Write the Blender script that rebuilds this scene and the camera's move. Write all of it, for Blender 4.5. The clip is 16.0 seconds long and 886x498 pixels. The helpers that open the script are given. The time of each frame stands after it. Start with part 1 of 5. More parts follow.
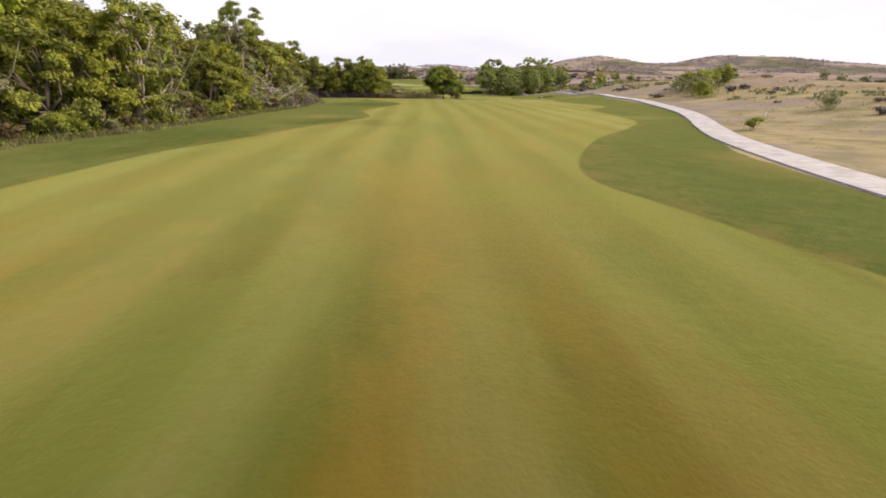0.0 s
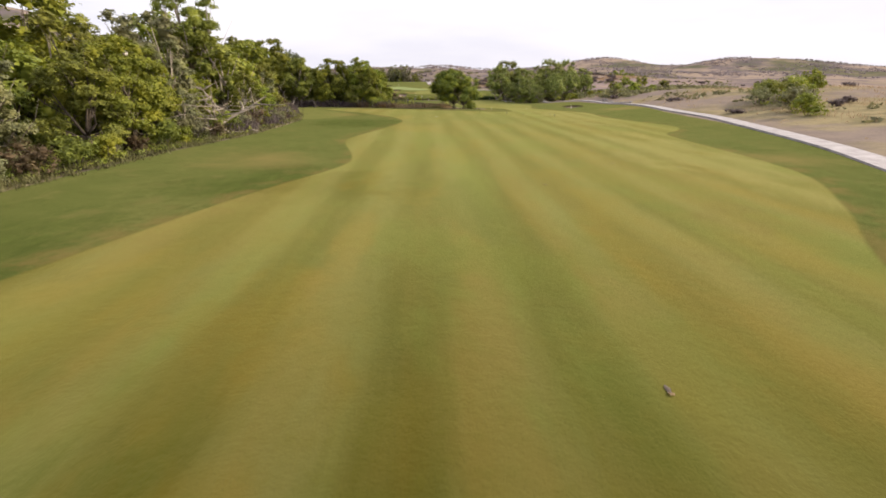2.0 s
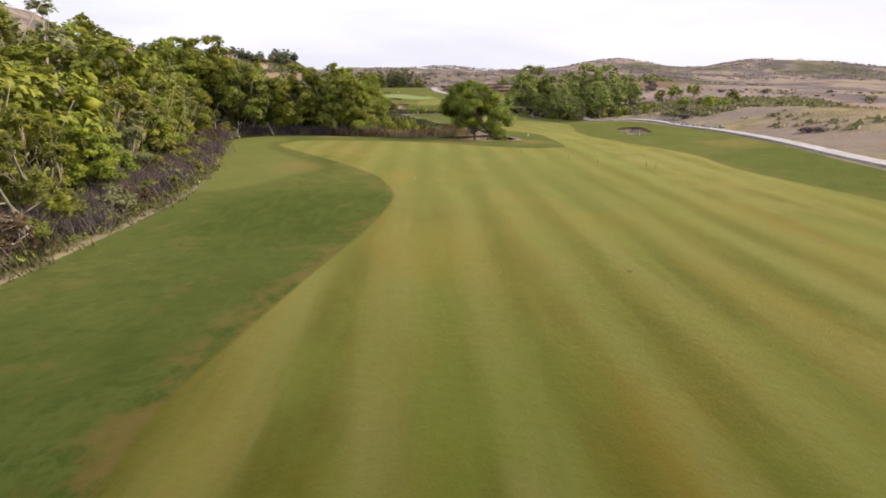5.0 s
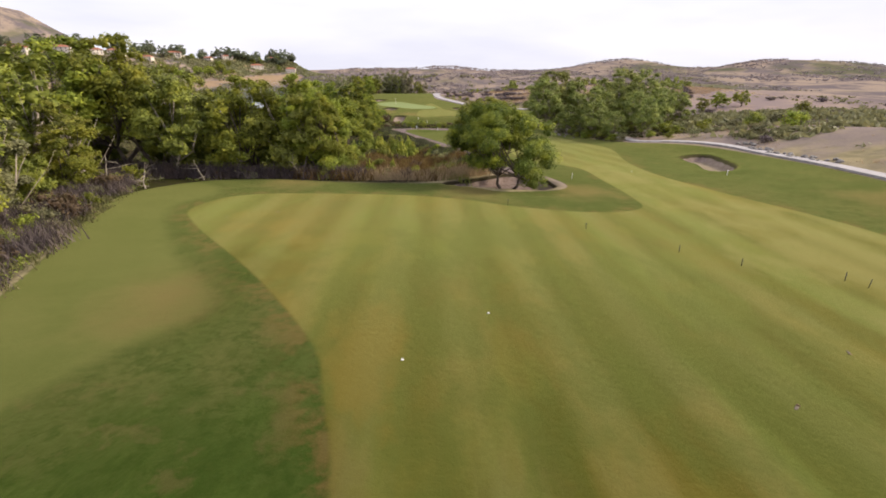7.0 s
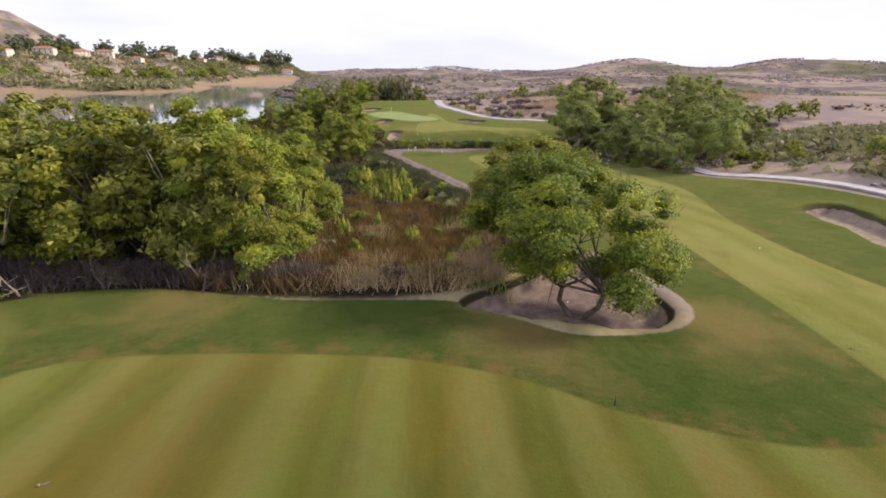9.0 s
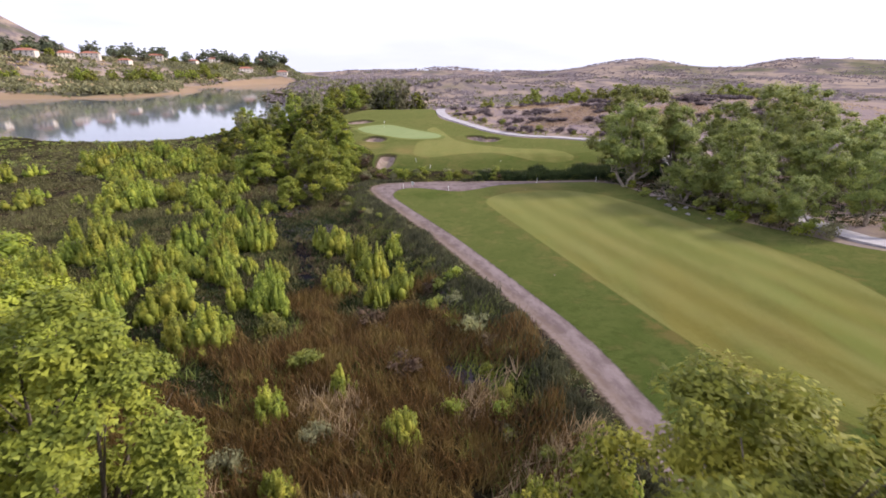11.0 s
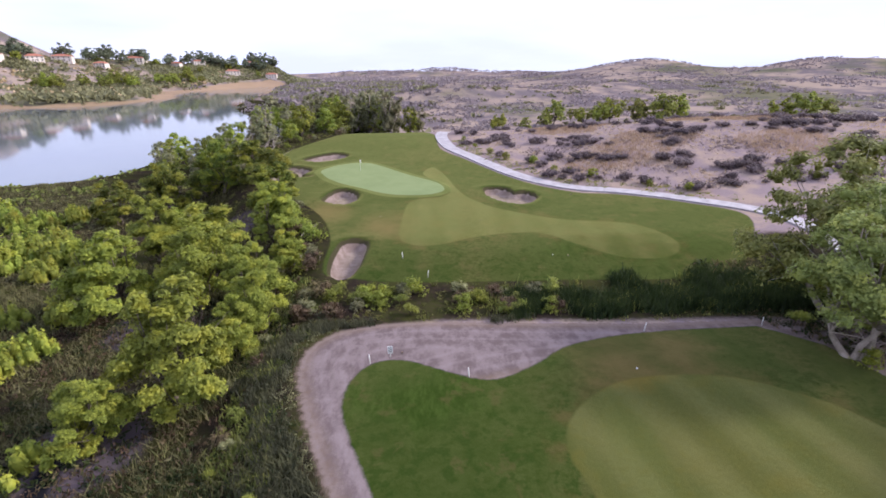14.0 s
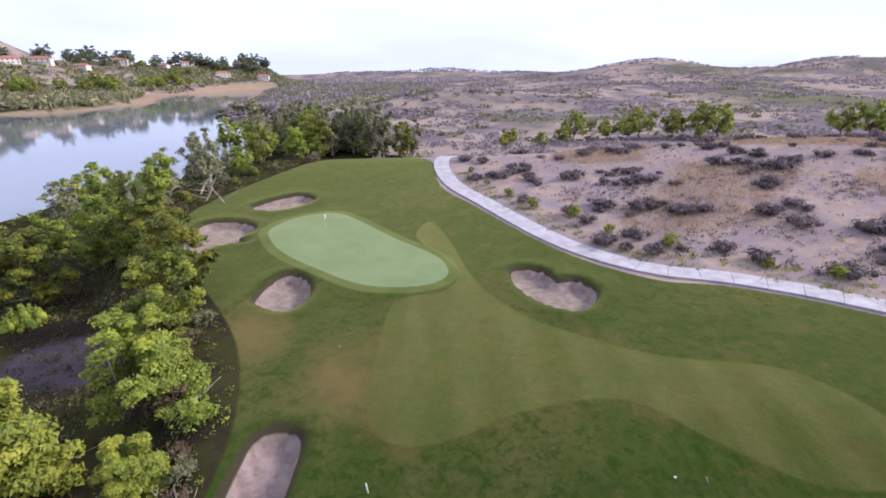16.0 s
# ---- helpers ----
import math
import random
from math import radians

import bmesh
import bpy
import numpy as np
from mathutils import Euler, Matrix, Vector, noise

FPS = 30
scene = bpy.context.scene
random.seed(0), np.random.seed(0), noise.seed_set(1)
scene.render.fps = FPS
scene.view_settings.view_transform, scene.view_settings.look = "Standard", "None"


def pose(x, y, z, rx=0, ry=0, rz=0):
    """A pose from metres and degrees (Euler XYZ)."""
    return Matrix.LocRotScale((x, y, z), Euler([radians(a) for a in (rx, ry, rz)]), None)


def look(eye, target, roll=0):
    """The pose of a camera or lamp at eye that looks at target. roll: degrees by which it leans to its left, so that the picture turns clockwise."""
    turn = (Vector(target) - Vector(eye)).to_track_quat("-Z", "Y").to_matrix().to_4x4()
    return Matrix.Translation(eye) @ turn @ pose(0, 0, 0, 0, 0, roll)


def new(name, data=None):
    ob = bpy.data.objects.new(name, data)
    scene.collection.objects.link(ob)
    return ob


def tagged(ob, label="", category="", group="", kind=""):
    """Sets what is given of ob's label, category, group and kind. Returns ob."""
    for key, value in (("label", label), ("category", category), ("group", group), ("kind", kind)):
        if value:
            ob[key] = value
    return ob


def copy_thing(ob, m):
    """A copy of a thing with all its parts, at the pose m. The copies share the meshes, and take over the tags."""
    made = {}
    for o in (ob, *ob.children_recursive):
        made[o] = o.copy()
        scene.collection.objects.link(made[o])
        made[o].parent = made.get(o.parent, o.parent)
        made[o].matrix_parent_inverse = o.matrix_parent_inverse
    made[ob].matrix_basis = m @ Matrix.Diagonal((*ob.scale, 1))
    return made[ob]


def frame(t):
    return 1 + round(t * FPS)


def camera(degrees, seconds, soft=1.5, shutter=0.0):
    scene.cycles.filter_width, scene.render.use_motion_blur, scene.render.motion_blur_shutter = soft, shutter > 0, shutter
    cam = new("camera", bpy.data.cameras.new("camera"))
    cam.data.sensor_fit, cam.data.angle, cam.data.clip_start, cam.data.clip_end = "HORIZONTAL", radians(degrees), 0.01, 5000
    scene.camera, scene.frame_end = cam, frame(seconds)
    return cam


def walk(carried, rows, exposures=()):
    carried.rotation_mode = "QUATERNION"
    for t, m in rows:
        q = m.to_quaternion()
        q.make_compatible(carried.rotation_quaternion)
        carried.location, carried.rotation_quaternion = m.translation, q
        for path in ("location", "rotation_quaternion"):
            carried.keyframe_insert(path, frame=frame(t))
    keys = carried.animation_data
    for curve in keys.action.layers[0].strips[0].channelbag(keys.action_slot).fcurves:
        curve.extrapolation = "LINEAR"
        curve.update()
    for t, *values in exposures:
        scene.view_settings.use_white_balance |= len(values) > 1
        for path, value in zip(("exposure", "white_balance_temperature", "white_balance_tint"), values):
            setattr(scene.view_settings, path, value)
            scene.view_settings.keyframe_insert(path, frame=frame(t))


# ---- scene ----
cam = camera(85.0, 16.0, 1.7, 0.1)
WALK = [(0.0, 0.0, 0.0, 10.8, 69.78, -0.03, -2.68),
    (1.0, -0.5, 14.16, 11.33, 69.79, 0.1, -2.6),
    (2.0, -0.95, 28.4, 11.89, 69.81, 0.21, -2.52),
    (3.0, -1.29, 42.83, 12.51, 69.81, 0.31, -2.44),
    (4.0, -1.49, 57.52, 13.22, 69.81, 0.37, -2.36),
    (5.0, -1.52, 72.54, 14.04, 69.8, 0.4, -2.28),
    (6.0, -1.42, 87.77, 14.91, 69.79, 0.38, -2.21),
    (7.0, -1.31, 103.05, 15.77, 69.78, 0.33, -2.14),
    (8.0, -1.26, 118.25, 16.53, 69.78, 0.26, -2.08),
    (9.0, -1.33, 133.27, 17.17, 69.79, 0.15, -2.04),
    (10.0, -1.43, 148.32, 17.78, 69.8, 0.04, -2.02),
    (11.0, -1.45, 163.64, 18.52, 69.81, -0.08, -2.02),
    (12.0, -1.34, 179.26, 19.41, 69.81, -0.19, -2.06),
    (13.0, -1.11, 194.98, 20.35, 69.81, -0.29, -2.12),
    (14.0, -0.79, 210.62, 21.27, 69.8, -0.39, -2.21),
    (15.0, -0.41, 226.17, 22.16, 69.78, -0.49, -2.3),
    (16.0, 0.0, 241.68, 23.04, 69.77, -0.58, -2.4)]
walk(cam, [(t, pose(x, y, z, tilt, 0, yaw) @ pose(0, 0, 0, 0, 0, roll)) for t, x, y, z, tilt, roll, yaw in WALK],
     ((0, -0.03, 6650, 13), (4, -0.07, 6500, 12), (8, -0.08, 6300, 14), (10.5, 0.06, 5900, 19), (13, 0.06, 5500, 22), (16, 0.02, 5300, 22)))

# ---- light ----
SUN_TURN, SUN_HEIGHT = radians(82), radians(31)
world = bpy.data.worlds.new("sky")
scene.world = world
world.use_nodes = True
wn, wl = world.node_tree.nodes, world.node_tree.links
sky = wn.new("ShaderNodeTexSky")
sky.sky_type, sky.sun_disc = "NISHITA", False
sky.sun_elevation, sky.sun_rotation = SUN_HEIGHT, SUN_TURN
sky.air_density, sky.dust_density = 1.2, 3.0
haze = wn.new("ShaderNodeTexNoise")
haze.inputs["Scale"].default_value, haze.inputs["Detail"].default_value, haze.inputs["Roughness"].default_value = 2.2, 6.0, 0.5
where = wn.new("ShaderNodeTexCoord")
stretch = wn.new("ShaderNodeMapping")
stretch.inputs["Scale"].default_value = (1.0, 1.0, 5.0)
veil = wn.new("ShaderNodeMapRange")
veil.inputs["From Min"].default_value, veil.inputs["From Max"].default_value = 0.38, 0.62
veil.inputs["To Min"].default_value, veil.inputs["To Max"].default_value = 0.0, 1.0
cloud = wn.new("ShaderNodeMix")
cloud.data_type = "RGBA"
cloud.inputs["A"].default_value = (14.6, 14.6, 16.2, 1)
cloud.inputs["B"].default_value = (17.5, 17.3, 18.0, 1)
mixed = wn.new("ShaderNodeMix")
mixed.data_type = "RGBA"
mixed.inputs["Factor"].default_value = 0.8
wl.new(where.outputs["Generated"], stretch.inputs["Vector"])
wl.new(stretch.outputs["Vector"], haze.inputs["Vector"])
wl.new(haze.outputs["Fac"], veil.inputs["Value"])
wl.new(veil.outputs["Result"], cloud.inputs["Factor"])
wl.new(sky.outputs["Color"], mixed.inputs["A"])
wl.new(cloud.outputs["Result"], mixed.inputs["B"])
wl.new(mixed.outputs["Result"], wn["Background"].inputs["Color"])
wn["Background"].inputs["Strength"].default_value = 0.077

sun = bpy.data.lights.new("sun", "SUN")
sun.energy, sun.angle, sun.color = 5.0, radians(10), (1.0, 0.87, 0.65)
sun_lamp = new("sun", sun)
sun_lamp.matrix_world = look((math.sin(SUN_TURN) * 60, math.cos(SUN_TURN) * 60, math.tan(SUN_HEIGHT) * 60), (0, 0, 0))

# ---- materials ----
def material(name, roughness=0.85):
    m = bpy.data.materials.new(name)
    m.use_nodes = True
    tree = m.node_tree
    shader = tree.nodes["Principled BSDF"]
    shader.inputs["Roughness"].default_value = roughness
    return m, tree, shader


def link(tree, a, b):
    tree.links.new(a, b)


def noise_of(tree, scale, detail=5.0, rough=0.6, vector=None, stretch=None):
    n = tree.nodes.new("ShaderNodeTexNoise")
    n.inputs["Scale"].default_value, n.inputs["Detail"].default_value, n.inputs["Roughness"].default_value = scale, detail, rough
    if vector is None:
        g = tree.nodes.new("ShaderNodeNewGeometry")
        vector = g.outputs["Position"]
    if stretch:
        mp = tree.nodes.new("ShaderNodeMapping")
        mp.inputs["Scale"].default_value = stretch
        link(tree, vector, mp.inputs["Vector"])
        vector = mp.outputs["Vector"]
    link(tree, vector, n.inputs["Vector"])
    return n.outputs["Fac"]


def ranged(tree, value, a, b, lo=0.0, hi=1.0, soft=True):
    r = tree.nodes.new("ShaderNodeMapRange")
    r.interpolation_type = "SMOOTHSTEP" if soft else "LINEAR"
    for key, v in (("From Min", a), ("From Max", b), ("To Min", lo), ("To Max", hi)):
        r.inputs[key].default_value = v
    link(tree, value, r.inputs["Value"])
    return r.outputs["Result"]


def blend(tree, fac, a, b):
    m = tree.nodes.new("ShaderNodeMix")
    m.data_type = "RGBA"
    for socket, v in (("A", a), ("B", b)):
        if isinstance(v, tuple):
            m.inputs[socket].default_value = (*v, 1)
        else:
            link(tree, v, m.inputs[socket])
    if isinstance(fac, (int, float)):
        m.inputs["Factor"].default_value = fac
    else:
        link(tree, fac, m.inputs["Factor"])
    return m.outputs["Result"]


def calc(tree, op, a, b=0.0):
    n = tree.nodes.new("ShaderNodeMath")
    n.operation = op
    for i, v in enumerate((a, b)):
        if isinstance(v, (int, float)):
            n.inputs[i].default_value = v
        else:
            link(tree, v, n.inputs[i])
    return n.outputs[0]


def attribute(tree, name):
    n = tree.nodes.new("ShaderNodeAttribute")
    n.attribute_name = name
    return n.outputs["Fac"]


def bumped(tree, shader, height, strength=0.4, distance=0.1):
    b = tree.nodes.new("ShaderNodeBump")
    b.inputs["Strength"].default_value, b.inputs["Distance"].default_value = strength, distance
    link(tree, height, b.inputs["Height"])
    link(tree, b.outputs["Normal"], shader.inputs["Normal"])


def speckled(name, dark, light, scale=3.0, roughness=0.85, bump=0.3, fine=14.0, metal=0.0):
    """A plain surface with stains at two scales."""
    m, tree, shader = material(name, roughness)
    shader.inputs["Metallic"].default_value = metal
    a, b = noise_of(tree, scale), noise_of(tree, scale * fine, 3)
    both = calc(tree, "ADD", calc(tree, "MULTIPLY", a, 0.65), calc(tree, "MULTIPLY", b, 0.35))
    link(tree, blend(tree, ranged(tree, both, 0.35, 0.65), dark, light), shader.inputs["Base Color"])
    bumped(tree, shader, both, bump, 0.05)
    return m


def foliage(name, dark, light, tip, roughness=0.6, shine=0.25):
    """Leaves: each leaf has its own tone, with clumps of a lighter tone through the crown."""
    m, tree, shader = material(name, roughness)
    g = tree.nodes.new("ShaderNodeNewGeometry")
    info = tree.nodes.new("ShaderNodeObjectInfo")
    each = g.outputs["Random Per Island"]
    clump = noise_of(tree, 0.55, 3)
    c = blend(tree, ranged(tree, each, 0.0, 1.0, soft=False), dark, light)
    c = blend(tree, ranged(tree, clump, 0.45, 0.7, 0.0, 0.75), c, tip)
    hue = tree.nodes.new("ShaderNodeHueSaturation")
    link(tree, ranged(tree, info.outputs["Random"], 0, 1, 0.485, 0.515, False), hue.inputs["Hue"])
    link(tree, ranged(tree, info.outputs["Random"], 0, 1, 0.8, 1.2, False), hue.inputs["Value"])
    link(tree, c, hue.inputs["Color"])
    link(tree, hue.outputs["Color"], shader.inputs["Base Color"])
    shader.inputs["Specular IOR Level"].default_value = shine
    thin = tree.nodes.new("ShaderNodeBsdfTranslucent")
    link(tree, hue.outputs["Color"], thin.inputs["Color"])
    mix = tree.nodes.new("ShaderNodeMixShader")
    mix.inputs["Fac"].default_value = 0.3
    link(tree, shader.outputs[0], mix.inputs[1])
    link(tree, thin.outputs[0], mix.inputs[2])
    link(tree, mix.outputs[0], tree.nodes["Material Output"].inputs["Surface"])
    return m


def ground_material():
    m, tree, shader = material("ground_cover", 0.95)
    shader.inputs["Specular IOR Level"].default_value = 0.0
    fair, turf, green = attribute(tree, "fairway"), attribute(tree, "turf"), attribute(tree, "green")
    sand, dirt, wet = attribute(tree, "sand"), attribute(tree, "dirt"), attribute(tree, "marsh")
    lane, far = attribute(tree, "lane"), attribute(tree, "scrubland")
    broad, mid, fine = noise_of(tree, 0.035, 4), noise_of(tree, 0.22, 5), noise_of(tree, 2.2, 6, 0.7)
    grit = noise_of(tree, 11.0, 4, 0.7)
    worn = noise_of(tree, 0.09, 4, 0.6, stretch=(1.0, 0.55, 1.0))
    streak = noise_of(tree, 0.5, 4, 0.65, stretch=(1.0, 0.12, 1.0))
    ragged = calc(tree, "MULTIPLY", calc(tree, "SUBTRACT", fine, 0.5), 0.5)

    # dry land: tan grass, grey soil and dark low scrub
    lush = attribute(tree, "lush")
    dry = blend(tree, ranged(tree, mid, 0.4, 0.62), (0.245, 0.192, 0.194), (0.325, 0.25, 0.2))
    meadow = blend(tree, ranged(tree, mid, 0.36, 0.62), (0.2, 0.174, 0.1), (0.31, 0.258, 0.15))
    dry = blend(tree, lush, meadow, dry)
    dry = blend(tree, calc(tree, "MULTIPLY", ranged(tree, broad, 0.45, 0.6), ranged(tree, lush, 0, 1, 0.7, 1.0)), dry, (0.24, 0.19, 0.186))
    dry = blend(tree, ranged(tree, fine, 0.52, 0.68, 0, 0.4), dry, (0.13, 0.1, 0.09))
    # far scrub ground, its tones lightened to paint in distance haze
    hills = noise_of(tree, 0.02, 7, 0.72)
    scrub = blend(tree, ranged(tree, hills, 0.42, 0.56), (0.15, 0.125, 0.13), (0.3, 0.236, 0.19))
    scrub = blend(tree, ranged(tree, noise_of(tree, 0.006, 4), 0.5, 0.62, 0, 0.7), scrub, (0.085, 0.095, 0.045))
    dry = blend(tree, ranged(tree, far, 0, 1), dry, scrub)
    bank = attribute(tree, "shore")
    dry = blend(tree, ranged(tree, calc(tree, "ADD", bank, calc(tree, "MULTIPLY", ragged, 8.0)), -4.5, -2, 0, 0.8), dry, (0.30, 0.21, 0.13))
    # dark ground: wet under the marsh plants, the same colour under wood, ditch and bank
    dark_floor = blend(tree, ranged(tree, mid, 0.38, 0.6), (0.024, 0.019, 0.014), (0.04, 0.042, 0.013))
    dark_floor = blend(tree, ranged(tree, fine, 0.45, 0.7, 0, 0.8), dark_floor, (0.05, 0.036, 0.026))
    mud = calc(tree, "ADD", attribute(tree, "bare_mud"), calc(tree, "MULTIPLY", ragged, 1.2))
    dark_floor = blend(tree, ranged(tree, mud, 0.1, 0.4, 0, 0.85), dark_floor, (0.1, 0.08, 0.092))
    # overgrown channel; its deep shade is put in as a near-black colour
    dark_floor = blend(tree, ranged(tree, calc(tree, "ADD", attribute(tree, "channel"), ragged), 0.2, 0.7), dark_floor, (0.012, 0.012, 0.015))
    c = blend(tree, ranged(tree, calc(tree, "ADD", wet, calc(tree, "MULTIPLY", ragged, 3.0)), -0.8, 0.8), dry, dark_floor)
    # track and turning place of bare earth
    rut = noise_of(tree, 0.8, 5, 0.7, stretch=(1.0, 0.5, 1.0))
    earth = blend(tree, ranged(tree, rut, 0.38, 0.62), (0.13, 0.1, 0.096), (0.205, 0.164, 0.16))
    earth = blend(tree, ranged(tree, calc(tree, "ADD", dirt, calc(tree, "MULTIPLY", ragged, 3.0)), 0.2, 1.6, 0.7, 0.0), earth, (0.165, 0.12, 0.085))
    earth = blend(tree, ranged(tree, grit, 0.55, 0.7, 0, 0.5), earth, (0.14, 0.11, 0.10))
    wheel = calc(tree, "ADD", calc(tree, "SINE", calc(tree, "MULTIPLY", dirt, 4.2)), calc(tree, "MULTIPLY", ragged, 5.0))
    earth = blend(tree, ranged(tree, wheel, 0.1, 1.4, 0, 0.35), earth, (0.26, 0.215, 0.21))
    earth = blend(tree, ranged(tree, wheel, -0.5, -1.8, 0, 0.3), earth, (0.105, 0.09, 0.07))
    c = blend(tree, ranged(tree, calc(tree, "ADD", dirt, calc(tree, "MULTIPLY", ragged, 2.6)), -0.25, 0.35), c, earth)
    # mown rough
    rough = blend(tree, ranged(tree, mid, 0.36, 0.62), (0.015, 0.037, 0.004), (0.036, 0.055, 0.011))
    rough = blend(tree, calc(tree, "MULTIPLY", ranged(tree, worn, 0.48, 0.64), ranged(tree, lush, 0, 1, 0.4, 0.75)), rough, (0.088, 0.076, 0.026))
    rough = blend(tree, calc(tree, "MULTIPLY", lush, 0.45), rough, (0.036, 0.047, 0.01))
    rough = blend(tree, ranged(tree, fine, 0.4, 0.68, 0, 0.75), rough, (0.018, 0.034, 0.004))
    tuft = noise_of(tree, 0.9, 4, 0.7)
    rough = blend(tree, ranged(tree, tuft, 0.5, 0.62, 0, 0.75), rough, (0.011, 0.03, 0.003))
    deep = calc(tree, "ADD", attribute(tree, "deep_rough"), calc(tree, "MULTIPLY", calc(tree, "SUBTRACT", mid, 0.5), 2.0))
    blade = noise_of(tree, 1.6, 5, 0.7, stretch=(1.0, 0.3, 1.0))
    rough = blend(tree, ranged(tree, deep, 0.0, 0.8, 0, 0.85), rough, blend(tree, ranged(tree, blade, 0.4, 0.62), (0.01, 0.03, 0.002), (0.028, 0.053, 0.007)))
    fray = noise_of(tree, 0.4, 5, 0.7)
    hem = calc(tree, "MULTIPLY", ranged(tree, fair, -2.4, -0.3), ranged(tree, fray, 0.44, 0.6, 0, 0.8))
    rough = blend(tree, calc(tree, "MULTIPLY", hem, ranged(tree, lush, 0, 1, 1.0, 0.4)), rough, (0.085, 0.055, 0.018))
    rough = blend(tree, calc(tree, "MULTIPLY", ranged(tree, fray, 0.55, 0.66), 0.5), rough, (0.07, 0.058, 0.02))
    semi = calc(tree, "ADD", attribute(tree, "semi_rough"), calc(tree, "MULTIPLY", ragged, 3.0))
    rough = blend(tree, ranged(tree, semi, -0.8, 0.8, 0, 0.8), rough, blend(tree, mid, (0.05, 0.068, 0.013), (0.1, 0.104, 0.032)))
    parched = calc(tree, "ADD", attribute(tree, "parched"), calc(tree, "MULTIPLY", calc(tree, "SUBTRACT", mid, 0.5), 8.0))
    rough = blend(tree, ranged(tree, parched, -3.0, 3.5, 0, 0.7), rough, (0.13, 0.088, 0.035))
    c = blend(tree, ranged(tree, calc(tree, "ADD", turf, calc(tree, "MULTIPLY", ragged, 0.8)), -0.15, 0.15), c, rough)
    # fairway with mowing lanes and dry patches
    wave = calc(tree, "SINE", calc(tree, "MULTIPLY", lane, 2 * math.pi / 4.4))
    wave = calc(tree, "ADD", wave, calc(tree, "MULTIPLY", calc(tree, "SUBTRACT", streak, 0.5), 4.0))
    dusty = blend(tree, lush, (0.125, 0.078, 0.012), (0.095, 0.078, 0.022))
    lawn = blend(tree, ranged(tree, wave, -1.6, 1.6), (0.033, 0.036, 0.001), (0.097, 0.095, 0.026))
    tone = noise_of(tree, 0.3, 3, 0.5, stretch=(1.0, 0.06, 1.0))
    lawn = blend(tree, ranged(tree, tone, 0.5, 0.66, 0, 0.65), lawn, (0.078, 0.105, 0.018))
    lawn = blend(tree, calc(tree, "MULTIPLY", ranged(tree, tone, 0.5, 0.36, 0, 0.6), attribute(tree, "tired")), lawn, (0.12, 0.072, 0.012))
    blotch = noise_of(tree, 0.16, 4, 0.6, stretch=(1.0, 0.4, 1.0))
    lawn = blend(tree, calc(tree, "MULTIPLY", ranged(tree, blotch, 0.5, 0.66, 0, 0.6), attribute(tree, "tired")), lawn, (0.13, 0.08, 0.005))
    smudge = noise_of(tree, 0.075, 5, 0.65, stretch=(1.0, 0.6, 1.0))
    lawn = blend(tree, calc(tree, "MULTIPLY", ranged(tree, smudge, 0.54, 0.66, 0, 0.9), attribute(tree, "tired")), lawn, (0.075, 0.05, 0.014))
    lawn = blend(tree, ranged(tree, smudge, 0.46, 0.36, 0, 0.5), lawn, (0.055, 0.072, 0.006))
    lawn = blend(tree, ranged(tree, blotch, 0.46, 0.36, 0, 0.5), lawn, (0.075, 0.095, 0.016))
    lawn = blend(tree, ranged(tree, worn, 0.47, 0.66, 0, 0.35), lawn, dusty)
    lawn = blend(tree, ranged(tree, broad, 0.5, 0.66, 0, 0.6), lawn, (0.07, 0.09, 0.012))
    lawn = blend(tree, calc(tree, "MULTIPLY", lush, 0.7), lawn, blend(tree, ranged(tree, wave, -1.9, 1.9), (0.042, 0.052, 0.014), (0.076, 0.08, 0.027)))
    lawn = blend(tree, ranged(tree, fine, 0.45, 0.72, 0, 0.4), lawn, (0.07, 0.066, 0.008))
    lawn = blend(tree, ranged(tree, mid, 0.52, 0.7, 0, 0.45), lawn, (0.08, 0.07, 0.01))
    uneven = calc(tree, "MULTIPLY", calc(tree, "SUBTRACT", noise_of(tree, 0.35, 5, 0.65, stretch=(1.0, 0.5, 1.0)), 0.5), 3.4)
    lawn = blend(tree, ranged(tree, calc(tree, "ADD", attribute(tree, "dark_turf"), uneven), 0.0, 0.8, 0, 0.65), lawn, (0.042, 0.057, 0.008))
    # dry orange patches, and on the right sunlit streaks painted in the same colour
    lawn = blend(tree, ranged(tree, calc(tree, "ADD", attribute(tree, "scorched_sunlit"), uneven), 0.1, 1.0, 0, 0.5), lawn, (0.135, 0.084, 0.014))
    # sunlight on the right of the fairway, painted in as pale straw
    lawn = blend(tree, ranged(tree, calc(tree, "ADD", attribute(tree, "sunlit_straw"), uneven), 0.0, 0.9, 0, 0.6), lawn, (0.15, 0.132, 0.046))
    lawn = blend(tree, calc(tree, "MULTIPLY", ranged(tree, wave, -0.4, 1.6, 0, 0.17), ranged(tree, lush, 0, 1, 1.0, 0.45)), lawn, (0.118, 0.118, 0.04))
    lawn = blend(tree, calc(tree, "MULTIPLY", ranged(tree, wave, 0.4, -1.6, 0, 0.22), ranged(tree, lush, 0, 1, 1.0, 0.45)), lawn, (0.042, 0.045, 0.004))
    mown_edge = ranged(tree, calc(tree, "ADD", fair, calc(tree, "MULTIPLY", ragged, 0.5)), -0.15, 0.15)
    c = blend(tree, calc(tree, "MULTIPLY", mown_edge, ranged(tree, attribute(tree, "apron"), 0, 1, 1.0, 0.55)), c, lawn)
    # putting green with its collar
    collar = blend(tree, ranged(tree, mid, 0.4, 0.6), (0.06, 0.08, 0.02), (0.082, 0.1, 0.027))
